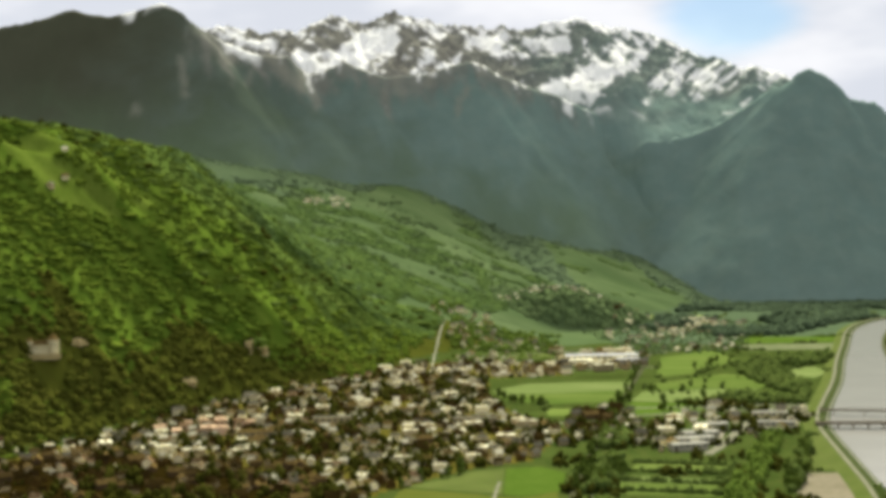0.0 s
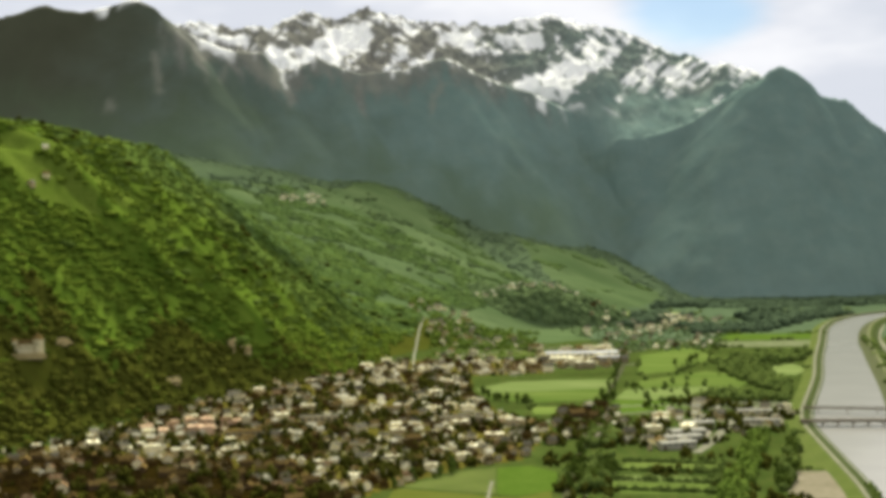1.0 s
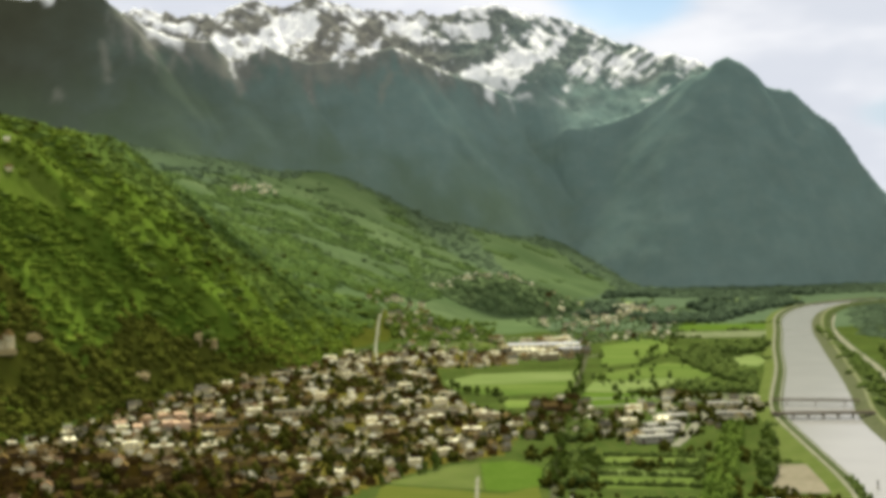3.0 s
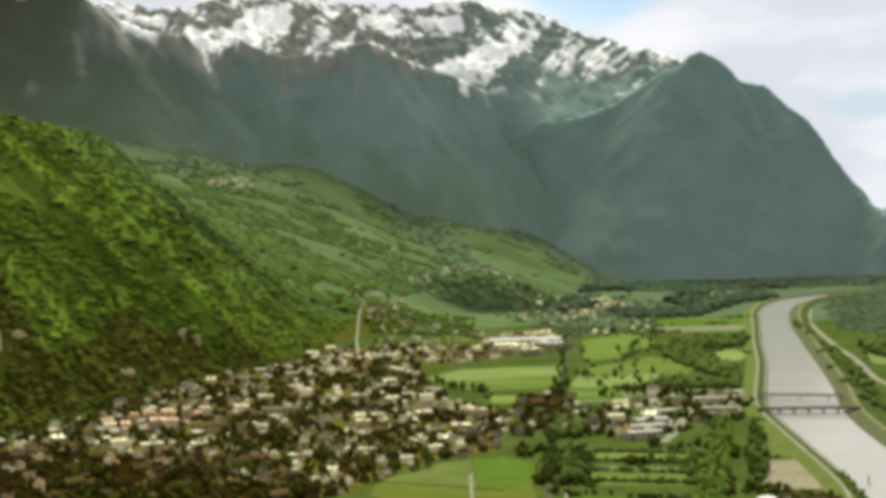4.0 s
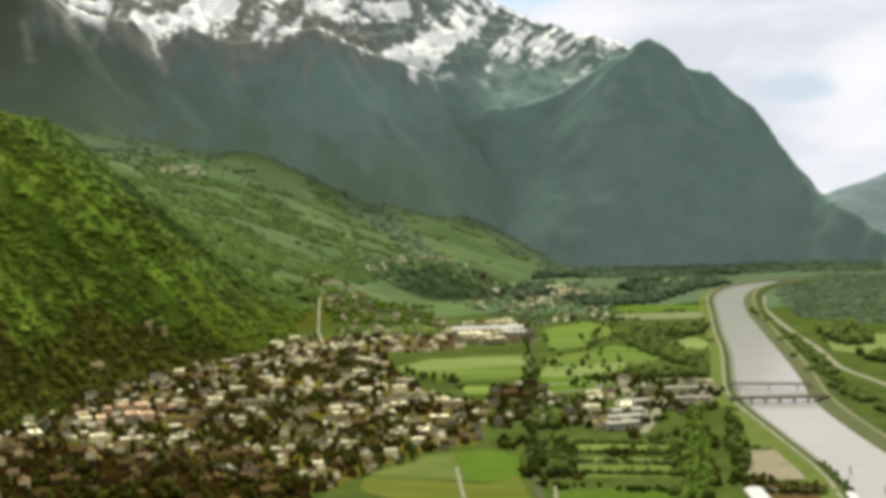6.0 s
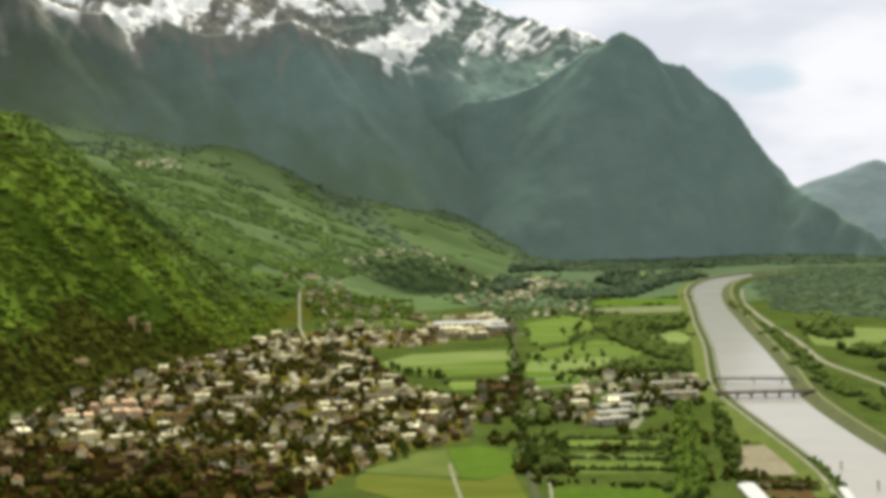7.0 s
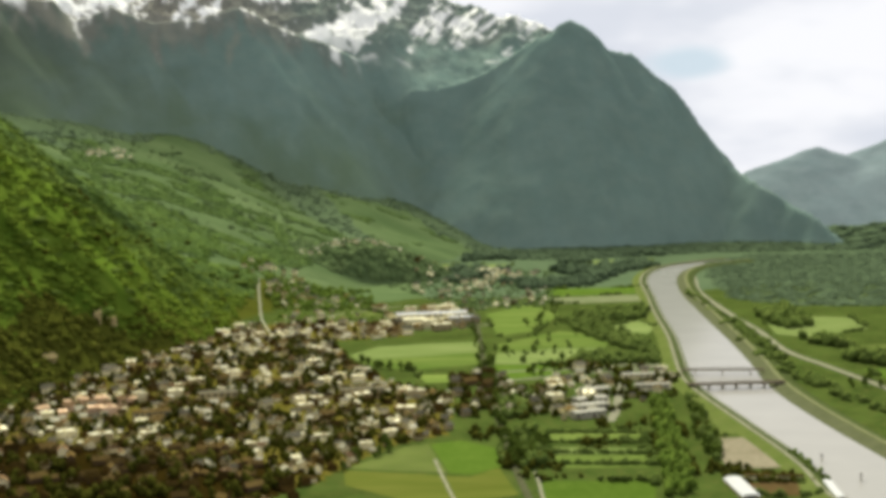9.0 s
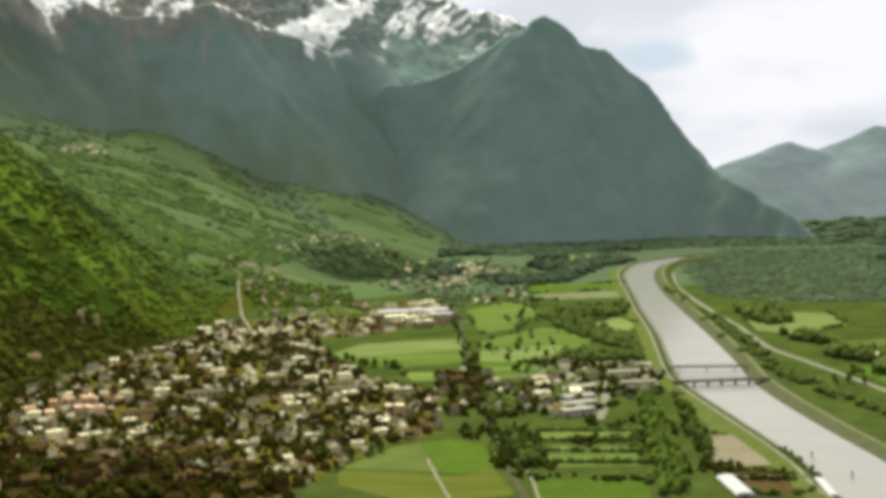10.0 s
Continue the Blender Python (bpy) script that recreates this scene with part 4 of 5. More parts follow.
wood("slope_forest", 11000, SLOPE_EDGE, 5.2, 2.1, FOREST_A, "bright green spring forest covering the steep slope", lambda x, y: on_slope(x, y) & (spring(x, y) < 0.5), LOW_CLUMPS)
wood("slope_mixed_forest", 7500, SLOPE_EDGE, 5.2, 2.1, HAZED_LEAVES, "cooler green forest on the farther part of the slope", lambda x, y: on_slope(x, y) & (spring(x, y) > 0.5) & (spring(x, y - 380) < 0.55), LOW_CLUMPS)
wood("slope_far_forest", 4500, SLOPE_EDGE, 5.2, 2.1, HAZIER_LEAVES, "duller green forest where the slope meets the pasture", lambda x, y: on_slope(x, y) & (spring(x, y - 380) > 0.45), LOW_CLUMPS)
wood("slope_groves", 200, SLOPE_EDGE, 10.0, 4.2, HAZED_LEAVES, "tall broad crowns standing out of the slope forest", lambda x, y: on_slope(x, y) & (waves(0.35 * x, y + 0.3 * x, 45, 2) > 0.1))
wood("slope_undergrowth", 1100, SLOPE_EDGE, 4.2, 3.6, GARDEN, "dark conifers among the slope forest", lambda x, y: (np.interp(y, FOOT_Y, FOOT_X) - x > 2) & (waves(0.3 * (0.93 * x - 0.36 * y) + 90, 0.36 * x + 0.93 * y + 0.1 * x, 24, 2) > 0.36) & (~on_meadow(x, y) | (waves(x, y, 30, 2) > 0.3)))
wood("lower_forest", 3000, [(-700, 1150), (-490, 1230), (-410, 1450), (-345, 1640), (-285, 1742), (-200, 1925), (-125, 2035), (-190, 2030), (-340, 1890), (-500, 1700), (-680, 1450), (-800, 1250)], 4.6, 4.8, BROWN_WOOD,
     "brownish bare wood along the foot of the slope", lambda x, y: (np.interp(y, FOOT_Y, FOOT_X) - x > -4) & (np.interp(y, FOOT_Y, FOOT_X) - x < foot_depth(x, y) + 30 * rng.rand(*np.shape(x))), LOW_CLUMPS)
wood("toe_wood", 520, [(-215, 1960), (-125, 2035), (-62, 2230), (-28, 2420), (-70, 2430), (-120, 2250), (-190, 2080)], 4.2, 3.8, FOREST_A, "wood along the lower edge of the slope", None, LOW_CLUMPS)
wood("fan_woods", 9000, [(-500, 2350), (-20, 2400), (30, 2640), (110, 2780), (330, 3150), (560, 3480), (100, 3600), (-500, 3400)], 5.5, 2.6, FAN_LEAVES, "scattered groves on the alpine pasture", on_fan, LOW_CLUMPS, (1.6, -10))
wood("fan_lower_woods", 3200, [(-560, 2450), (-30, 2420), (20, 2600), (70, 2760), (-60, 2900), (-500, 3050)], 5.0, 2.8, HAZIER_LEAVES, "green groves on the lower pasture beside the slope forest",
     lambda x, y: (terrain(x, y) > 5) & (spring(x, y - 700) < 0.62) & (waves(0.5 * (0.9 * x - 0.3 * y), 0.3 * x + 0.9 * y, 42, 3) > -0.3), LOW_CLUMPS, (1.6, -10))
wood("fan_bushes", 2400, [(-500, 2450), (-20, 2450), (110, 2780), (330, 3150), (100, 3550), (-450, 3350)], 4.5, 3.6, KNOLL_LEAVES, "dark bushes in lines across the pasture",
     lambda x, y: (np.abs(waves(0.5 * (0.9 * x - 0.3 * y) + 900, 0.3 * x + 0.9 * y, 60, 2)) < 0.085) & (past_pasture(x, y) < 10), LOW_CLUMPS)
wood("knoll_wood", 1400, [(95, 2830), (150, 2765), (310, 2765), (390, 2850), (370, 2980), (200, 3010), (90, 2930)], 6.0, 4.0, KNOLL_LEAVES, "dark wood covering a low knoll", None, LOW_CLUMPS, (1.1, 0))
wood("fan_edge_wood", 1900, [(-700, 2820), (-348, 3150), (-97, 3600), (0, 3620), (80, 3500), (212, 3120), (280, 3100), (260, 3600), (440, 3560), (480, 3360), (640, 3330), (640, 3480), (430, 3720), (0, 3840), (-250, 3640), (-420, 3400), (-700, 3100)], 7.5, 3.4, EDGE_LEAVES, "dark mountain wood reaching down into the pasture",
     lambda x, y: np.abs(past_pasture(x, y) - 30) < 70 * rng.rand(*np.shape(x)), LOW_CLUMPS)
wood("tree_line", 1800, [(-700, 2820), (640, 2900), (640, 3700), (-700, 3700)], 7.0, 3.0, EDGE_LEAVES, "ragged edge of the mountain wood above the pasture",
     lambda x, y: (np.abs(wooded_height(x, y) - terrain(x, y) + 15 + 60 * waves(x + 60, y, 80, 3)) < 45 * rng.rand(*np.shape(x))) & (terrain(x, y) > 4), LOW_CLUMPS, (1.2, -10))
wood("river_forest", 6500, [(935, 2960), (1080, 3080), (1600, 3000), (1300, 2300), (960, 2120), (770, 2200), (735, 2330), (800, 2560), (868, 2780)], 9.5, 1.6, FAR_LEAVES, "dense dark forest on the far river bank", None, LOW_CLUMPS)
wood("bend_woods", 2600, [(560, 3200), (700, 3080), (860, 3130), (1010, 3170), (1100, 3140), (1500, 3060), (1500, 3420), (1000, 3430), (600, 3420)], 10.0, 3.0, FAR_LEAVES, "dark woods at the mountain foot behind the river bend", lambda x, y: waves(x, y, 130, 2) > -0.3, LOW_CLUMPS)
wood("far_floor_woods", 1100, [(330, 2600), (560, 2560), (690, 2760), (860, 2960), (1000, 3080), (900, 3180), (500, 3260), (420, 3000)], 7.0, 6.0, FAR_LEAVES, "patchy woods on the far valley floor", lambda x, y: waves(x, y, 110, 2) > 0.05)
wood("bank_thicket", 420, [(500, 1290), (520, 1500), (530, 1620), (560, 1740), (600, 1900), (645, 2130), (700, 2400), (690, 2420), (630, 2150), (575, 1930), (525, 1740), (500, 1600), (492, 1450)], 4.6, 4.2, FOREST_B, "bushy thicket between river bank and motorway")
wood("motorway_hedge", 520, [(600, 1380), (620, 1700), (640, 1860), (690, 2130), (760, 2180), (700, 1900), (680, 1840), (660, 1700), (720, 1640), (640, 1380)], 6.0, 6.5, FOREST_B, "dark hedges and groves beyond the motorway", lambda x, y: waves(x, y, 60, 2) > -0.15)
wood("far_garden_trees", 900, [(290, 2300), (440, 2320), (520, 2600), (600, 2900), (400, 2980), (240, 2740)], 3.4, 3.4, KNOLL_LEAVES, "garden trees in the far village", None, LOW_CLUMPS)
wood("hamlet_trees", 560, [(-20, 2380), (165, 2390), (200, 2640), (90, 2720), (-20, 2700)], 3.4, 3.6, MID_LEAVES, "trees round the hamlet below the pasture", lambda x, y: waves(x, y, 45, 3) > -0.1)
wood("strip_trees", 90, [(-30, 2250), (160, 2250), (180, 2400), (10, 2400)], 3.2, 3.4, MID_LEAVES, "garden trees beside the road below the hamlet", lambda x, y: waves(x, y, 40, 2) > 0.05, LOW_CLUMPS)
wood("field_dots", 46, [(240, 1780), (300, 1750), (400, 1880), (400, 2150), (320, 2150), (262, 1990)], 2.6, 3.6, FOREST_B, "single dark trees in the valley meadows", lambda x, y: waves(x + 33, y, 40, 2) > 0.0)
wood("meadow_trees", 170, [(-590, 1920), (-420, 1920), (-390, 2120), (-590, 2110)], 4.0, 3.6, FOREST_A, "single bushes on the steep pasture", lambda x, y: waves(x, y, 25, 2) > 0.1)
wood("field_wood", 330, [(404, 2150), (441, 2110), (448, 1890), (415, 1770), (392, 1880), (385, 2000)], 4.2, 4.6, FOREST_B, "dark wood between the meadows")
wood("bridge_wood", 170, [(330, 1815), (420, 1745), (395, 1715), (300, 1740)], 4.0, 4.6, FOREST_B, "dark wood strip behind the village")
wood("north_wood", 260, [(430, 2190), (500, 2230), (560, 2240), (545, 2160), (500, 2110), (450, 2120)], 4.2, 5.0, FOREST_B, "dark wood beside the river lane")
wood("west_copse", 70, [(150, 1490), (172, 1530), (182, 1500), (165, 1430), (142, 1430)], 3.8, 5.0, FOREST_B, "dark copse beside the railway")
wood("garden_trees", 1900, TOWN_EDGE, 3.0, 4.6, GARDEN, "dark garden trees between the houses", lambda x, y: waves(x, y, 45, 3) > np.where(inside(DIM_CORNER, x, y), 0.12, np.clip((y - 1850) / 900, -0.12, 0.25)))
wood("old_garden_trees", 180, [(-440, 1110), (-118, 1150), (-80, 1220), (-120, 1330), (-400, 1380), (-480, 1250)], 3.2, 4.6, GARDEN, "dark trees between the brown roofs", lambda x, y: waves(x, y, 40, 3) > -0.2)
wood("orchard_trees", 420, [(95, 1410), (190, 1420), (300, 1390), (360, 1520), (400, 1670), (300, 1740), (200, 1690), (140, 1690)], 3.0, 4.2, GARDEN, "garden trees in the village by the bridge", lambda x, y: waves(x, y, 50, 3) > 0.0)
wood("hedgerows", 3000, [(120, 1210), (240, 1180), (262, 1345), (170, 1372)], 2.0, 2.4, FOREST_B, "dark hedges between narrow fields",
     lambda x, y: np.abs(((y + 0.33 * (x - 150)) % 46) - 24) < 1.3)


def hedge_places():
    """Broken lines of bushes along the edges of the fields."""
    out = []
    for (ax, ay), (bx, by) in FIELD_EDGES:
        n = int(math.hypot(bx - ax, by - ay) / 3.2)
        for k in range(n):
            x, y = ax + (bx - ax) * k / n, ay + (by - ay) * k / n
            if waves(x + 300, y, 38, 2) > 0.2 and not (50 < x < 245 and 1760 < y < 1980) and not (x < 92 and y < 1345):
                out.append((x + rng.randn() * 1.5, y + rng.randn() * 1.5))
    return np.array(out)


hedge_spots = lift(hedge_places(), 0.4)
hedge_size = 1.6 + 2.4 * rng.rand(len(hedge_spots)) ** 2
mass("field_hedges", hedge_spots, hedge_size, hedge_size * 1.15, FOREST_B, "broken dark hedges along the field edges")


def tree_model(kind, seed):
    """A single tree: trunk with limbs, and a crown of many clumps."""
    r = random.Random(seed)
    root = new("tree")
    tall, wide = (13, 2.2) if kind == "poplar" else (8.5, 3.8)
    bm = bmesh.new()
    bmesh.ops.create_cone(bm, cap_ends=True, segments=7, radius1=0.38, radius2=0.12, depth=tall * 0.7, matrix=Matrix.Translation((0, 0, tall * 0.35 - 0.3)))
    for k in range(5):
        a, b = k * 1.3 + seed, 0.7 + 0.1 * (k % 3)
        m = Matrix.Translation((0, 0, tall * (0.25 + 0.08 * k))) @ Matrix.Rotation(a, 4, "Z") @ Matrix.Rotation(b, 4, "Y") @ Matrix.Translation((0, 0, wide * 0.35))
        bmesh.ops.create_cone(bm, cap_ends=True, segments=5, radius1=0.13, radius2=0.04, depth=wide * 0.7, matrix=m)
    part("trunk", bm, BARK, root)
    bm = bmesh.new()
    for k in range(16):
        h = (k + 0.5) / 16
        spread = wide * (0.35 + 0.65 * math.sin(math.pi * (0.15 + 0.8 * h))) * (0.55 if k % 3 else 0.2)
        a = k * 2.4 + seed
        s = wide * r.uniform(0.26, 0.42)
        blob(bm, (spread * math.cos(a), spread * math.sin(a), tall * (0.22 + 0.72 * h)), (s, s, s * r.uniform(0.7, 1.0)), seed * 17 + k, 0.5, 1)
    part("crown", bm, LEAVES, root)
    return tagged(root, "slender upright tree with bright green leaves" if kind == "poplar" else "round leafy tree with a dark green crown", "tree", "trees in the valley")


MODELS = [tree_model("poplar" if k % 3 == 0 else "round", k + 1) for k in range(6)]
placed = []


def plant(x, y, size=1.0, kinds=(1, 2, 4, 5)):
    k = kinds[int(rng.rand() * len(kinds))]
    m = pose(x, y, ground_z(x, y), 0, 0, rng.rand() * 360) @ Matrix.Diagonal((size, size, size * (0.85 + 0.3 * rng.rand()), 1))
    if MODELS[k] not in placed:
        MODELS[k].matrix_basis = m
        placed.append(MODELS[k])
        return
    ob = copy_thing(MODELS[k], Matrix())
    ob.matrix_basis = m


def plant_row(a, b, count, jitter, size, kinds=(1, 2, 4, 5)):
    for t in (np.arange(count) + rng.rand(count) * 0.7) / count:
        plant(a[0] + (b[0] - a[0]) * t + rng.randn() * jitter, a[1] + (b[1] - a[1]) * t + rng.randn() * jitter, size * (0.7 + 0.6 * rng.rand()), kinds)


wood("tree_belt", 330, [(306, 1480), (322, 1474), (210, 1086), (186, 1092)], 3.0, 5.0, MID_LEAVES, "belt of light green trees across the fields")
wood("dark_belt", 60, [(333, 1445), (345, 1441), (275, 1198), (263, 1202)], 3.2, 5.2, FOREST_B, "belt of dark green trees beside the bare field")
wood("rail_copse", 40, [(104, 1215), (130, 1222), (156, 1365), (138, 1380)], 3.4, 4.8, FOREST_B, "dark copse along the railway")
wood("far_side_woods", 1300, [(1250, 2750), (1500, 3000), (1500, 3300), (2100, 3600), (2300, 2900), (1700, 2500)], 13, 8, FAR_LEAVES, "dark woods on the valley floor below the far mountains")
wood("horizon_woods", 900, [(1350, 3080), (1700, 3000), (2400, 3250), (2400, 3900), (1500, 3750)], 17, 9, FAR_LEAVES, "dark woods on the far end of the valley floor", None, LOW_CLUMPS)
plant_row((312, 1470), (205, 1120), 20, 5, 1.0, (0, 3, 0, 1))
plant_row((338, 1438), (266, 1200), 34, 4, 1.1)
wood("riverside_strip", 50, [(335, 1214), (341, 1212), (323, 1098), (317, 1102)], 1.9, 2.8, FOREST_B, "dark strip of riverside bushes")
wood("shed_bushes", 40, [(252, 1122), (262, 1126), (312, 1108), (310, 1100)], 2.0, 2.4, GARDEN, "dark bushes in front of the stables")
wood("field_trees", 230, [(95, 1380), (180, 1400), (330, 1400), (300, 1250), (262, 1150), (90, 1170)], 2.8, 3.8, GARDEN, "dark bushes scattered between the fields", lambda x, y: (waves(x + 77, y, 34, 2) > 0.12) & ~((x > 262) & (y < 1290)))
wood("stable_hedge", 60, [(258, 1180), (268, 1176), (306, 1128), (298, 1124), (262, 1140), (250, 1132)], 2.2, 2.8, GARDEN, "dark hedge behind the stables")
plant_row((338, 1210), (320, 1100), 20, 2, 0.42)
plant_row((115, 1222), (148, 1368), 26, 7, 0.9)
plant_row((152, 1440), (172, 1525), 16, 7, 0.9)
plant_row((296, 2290), (206, 1790), 34, 4, 0.8)
plant_row((206, 1790), (104, 1230), 46, 5, 1.0)
plant_row((230, 1862), (300, 1850), 7, 6, 0.8)
plant_row((240, 1660), (290, 1780), 9, 8, 1.0)
plant_row((60, 1825), (110, 1745), 10, 5, 1.1)
plant_row((-40, 1260), (25, 1340), 10, 5, 1.0)
plant_row((110, 1240), (150, 1330), 12, 8, 1.1)
plant_row((345, 2090), (440, 2330), 12, 9, 0.9)
plant_row((520, 1480), (640, 1560), 10, 8, 1.0)


# ---- buildings ----
def box(bm, x0, x1, y0, y1, z0, z1):
    v = [bm.verts.new(c) for c in ((x0, y0, z0), (x1, y0, z0), (x1, y1, z0), (x0, y1, z0), (x0, y0, z1), (x1, y0, z1), (x1, y1, z1), (x0, y1, z1))]
    for f in ((3, 2, 1, 0), (4, 5, 6, 7), (0, 1, 5, 4), (1, 2, 6, 5), (2, 3, 7, 6), (3, 0, 4, 7)):
        bm.faces.new([v[i] for i in f])


def house_model(w, d, h, rise, wall, roof, label, storeys=2, group="houses in the valley", category="house"):
    """Gabled house (rise > 0) or flat-roofed block, with its ridge along x."""
    root = new("house")
    bm = bmesh.new()
    a, b = w / 2, d / 2
    if rise:
        ring = [(-b, -2.0), (b, -2.0), (b, h), (0, h + rise), (-b, h)]
        ends = [[bm.verts.new((s * a, y, z)) for y, z in ring] for s in (-1, 1)]
        bm.faces.new(ends[0][::-1])
        bm.faces.new(ends[1])
        for k in range(5):
            bm.faces.new((ends[0][k], ends[0][(k + 1) % 5], ends[1][(k + 1) % 5], ends[1][k]))
    else:
        box(bm, -a, a, -b, b, -2.0, h)
    part("wall", bm, wall, root)
    bm = bmesh.new()
    if rise:
        e, o = 0.7, 0.8
        drop = o * rise / b
        ring = [(-b - o, h - drop), (0, h + rise), (b + o, h - drop), (b + o, h - drop + 0.3), (0, h + rise + 0.35), (-b - o, h - drop + 0.3)]
        ends = [[bm.verts.new((s * (a + e), y, z + 0.02)) for y, z in ring] for s in (-1, 1)]
        for f in ((0, 1, 4, 5), (1, 2, 3, 4)):
            bm.faces.new([ends[0][i] for i in f])
            bm.faces.new([ends[1][i] for i in f[::-1]])
        for k in range(6):
            bm.faces.new((ends[1][k], ends[1][(k + 1) % 6], ends[0][(k + 1) % 6], ends[0][k]))
    else:
        box(bm, -a - 0.4, a + 0.4, -b - 0.4, b + 0.4, h + 0.01, h + 0.45)
    cover = part("roof", bm, roof, root)
    bm = bmesh.new()
    if rise:
        box(bm, a * 0.3, a * 0.3 + 0.8, b * 0.25, b * 0.25 + 0.8, h + rise * 0.5, h + rise + 0.9)
    else:
        box(bm, -a * 0.4, a * 0.1, -b * 0.3, b * 0.3, h + 0.46, h + 1.9)
    part("chimney" if rise else "roof_box", bm, wall, cover)
    n = max(2, int(w / 5))
    for level in range(storeys):
        for k in range(n):
            x, z = -a + w * (k + 0.5) / n, 1.0 + level * (h / storeys)
            if level == 0 and k == n // 2:
                bm = bmesh.new()
                box(bm, x - 0.6, x + 0.6, -b - 0.06, -b + 0.04, 0.0, 2.1)
                part("door", bm, DOOR, root)
                continue
            bm = bmesh.new()
            box(bm, x - 0.65, x + 0.65, -b - 0.05, -b + 0.04, z, z + 1.4)
            part("window", bm, PANE, root)
    for y in (-b * 0.45, b * 0.45):
        bm = bmesh.new()
        box(bm, a - 0.04, a + 0.05, y - 0.6, y + 0.6, h * 0.6, h * 0.6 + 1.4)
        part("window", bm, PANE, root)
    return tagged(root, label, category, group)


HOUSES = [
    house_model(11, 9, 5.6, 3.2, WHITE, TILE, "white plastered house with a brown tiled gable roof"),
    house_model(10, 8, 5.2, 3.0, WHITE, RED_TILE, "white plastered house with a reddish tiled gable roof"),
    house_model(12, 9, 5.8, 2.8, CREAM, TILE, "cream plastered house with a brown tiled gable roof"),
    house_model(9, 8, 5.4, 3.4, CREAM, SLATE, "cream plastered house with a grey gable roof"),
    house_model(14, 10, 7.6, 3.2, WHITE, SLATE, "tall white house with a grey gable roof", 3),
    house_model(17, 10, 8.2, 0, WHITE, SHEET, "white flat-roofed apartment block", 3, category="apartment block"),
    house_model(13, 10, 7.0, 3.0, PINK, RED_TILE, "pinkish plastered house with a reddish tiled roof"),
    house_model(8, 7, 4.6, 2.6, WHITE, SHEET, "small white house with a pale metal roof", 1),
    house_model(22, 11, 7.5, 0, CREAM, SHEET, "long cream block with a pale flat roof", 2, category="apartment block"),
    house_model(11, 9, 5.4, 3.2, BRICK, DARK_TILE, "brownish house with a dark tiled gable roof"),
    house_model(9, 8, 5.0, 3.0, CREAM, DARK_TILE, "cream house with a dark tiled gable roof"),
    house_model(16, 11, 8.0, 0, PINK, PINK, "pale pinkish flat-roofed block", 3, category="apartment block"),
    house_model(15, 8, 4.6, 3.0, DOOR, TILE, "dark timber barn with a brown tiled roof", 1, category="barn"),
]
built, plots = [], []


def build_house(k, x, y, turn, size=1.0):
    built.append((x, y))
    plots.append((y, k, pose(x, y, ground_z(x, y), 0, 0, turn) @ Matrix.Diagonal((size, size, size, 1))))


def settle(count, poly, gap, kinds, turn=0.0, keep=None, size=1.0):
    made = 0
    for x, y in scatter(count * 14, poly, keep):
        if made >= count:
            break
        if all((x - a) ** 2 + (y - b) ** 2 > gap * gap for a, b in built[-1200:]):
            build_house(kinds[int(rng.rand() * len(kinds))], x, y, turn + rng.choice([0, 90, 180]) + rng.randn() * 14, size * (0.62 + 0.6 * rng.rand()))
            made += 1


low = lambda x, y: terrain(x, y) < 16


def off_lane(x, y):
    """Clear of the village street."""
    lane = np.interp(y, (1388, 1440, 1520, 1600, 1674), (235, 258, 287, 318, 347))
    return np.abs(x - lane) > 13


settle(20, [(-300, 1575), (-215, 1560), (-205, 1640), (-285, 1655)], 15, (6, 11, 11, 6, 7, 9), 15, low, 0.9)
settle(170, DIM_CORNER, 9.6, (9, 9, 9, 12, 12, 12, 10, 9, 1), 12, low, 0.9)
settle(620, TOWN_EDGE, 11.8, (0, 2, 7, 3, 4, 5, 7, 7, 9, 10, 12, 1, 8, 9, 9, 9, 10, 7), 12, lambda x, y: low(x, y) & ~inside(DIM_CORNER, x, y), 0.82)
settle(260, TOWN_EDGE, 8.4, (7, 3, 2, 10, 9, 0, 7, 4, 7), 12, lambda x, y: low(x, y) & ~inside(DIM_CORNER, x, y), 0.62)
settle(110, DIM_CORNER, 8.2, (9, 12, 9, 2, 10, 7, 0, 9, 3), 12, lambda x, y: low(x, y) & (y > np.where(x > -230, 1215, 1340) + 60 * waves(x, y, 50, 2)), 0.66)
settle(40, DIM_CORNER, 8.2, (9, 12, 9, 10, 9), 12, low, 0.66)
settle(26, [(104, 1450), (140, 1450), (190, 1690), (146, 1690)], 12, (9, 10, 9, 12, 3, 12, 7), 25)
settle(16, [(140, 1450), (185, 1430), (218, 1690), (190, 1690)], 14, (3, 7, 4, 10, 3), 25)
settle(52, [(186, 1411), (237, 1394), (351, 1530), (398, 1665), (303, 1725), (215, 1600)], 12, (3, 4, 7, 4, 7, 3, 7, 0, 10, 5), 8, off_lane, 0.9)
settle(34, [(0, 2400), (150, 2400), (190, 2600), (60, 2620), (0, 2520)], 13, (0, 3, 3, 4, 7), 5, None, 0.8)
settle(14, [(0, 2255), (150, 2262), (172, 2390), (30, 2370)], 18, (0, 3, 4, 7), 5, None, 0.8)
settle(26, [(-20, 2470), (95, 2440), (80, 2700), (-20, 2680)], 13, (0, 3, 4, 7), 5, None, 0.8)
settle(40, [(85, 2830), (160, 2830), (290, 2840), (280, 2880), (120, 2890)], 9, (4, 7, 7, 7), 0, None, 0.68)
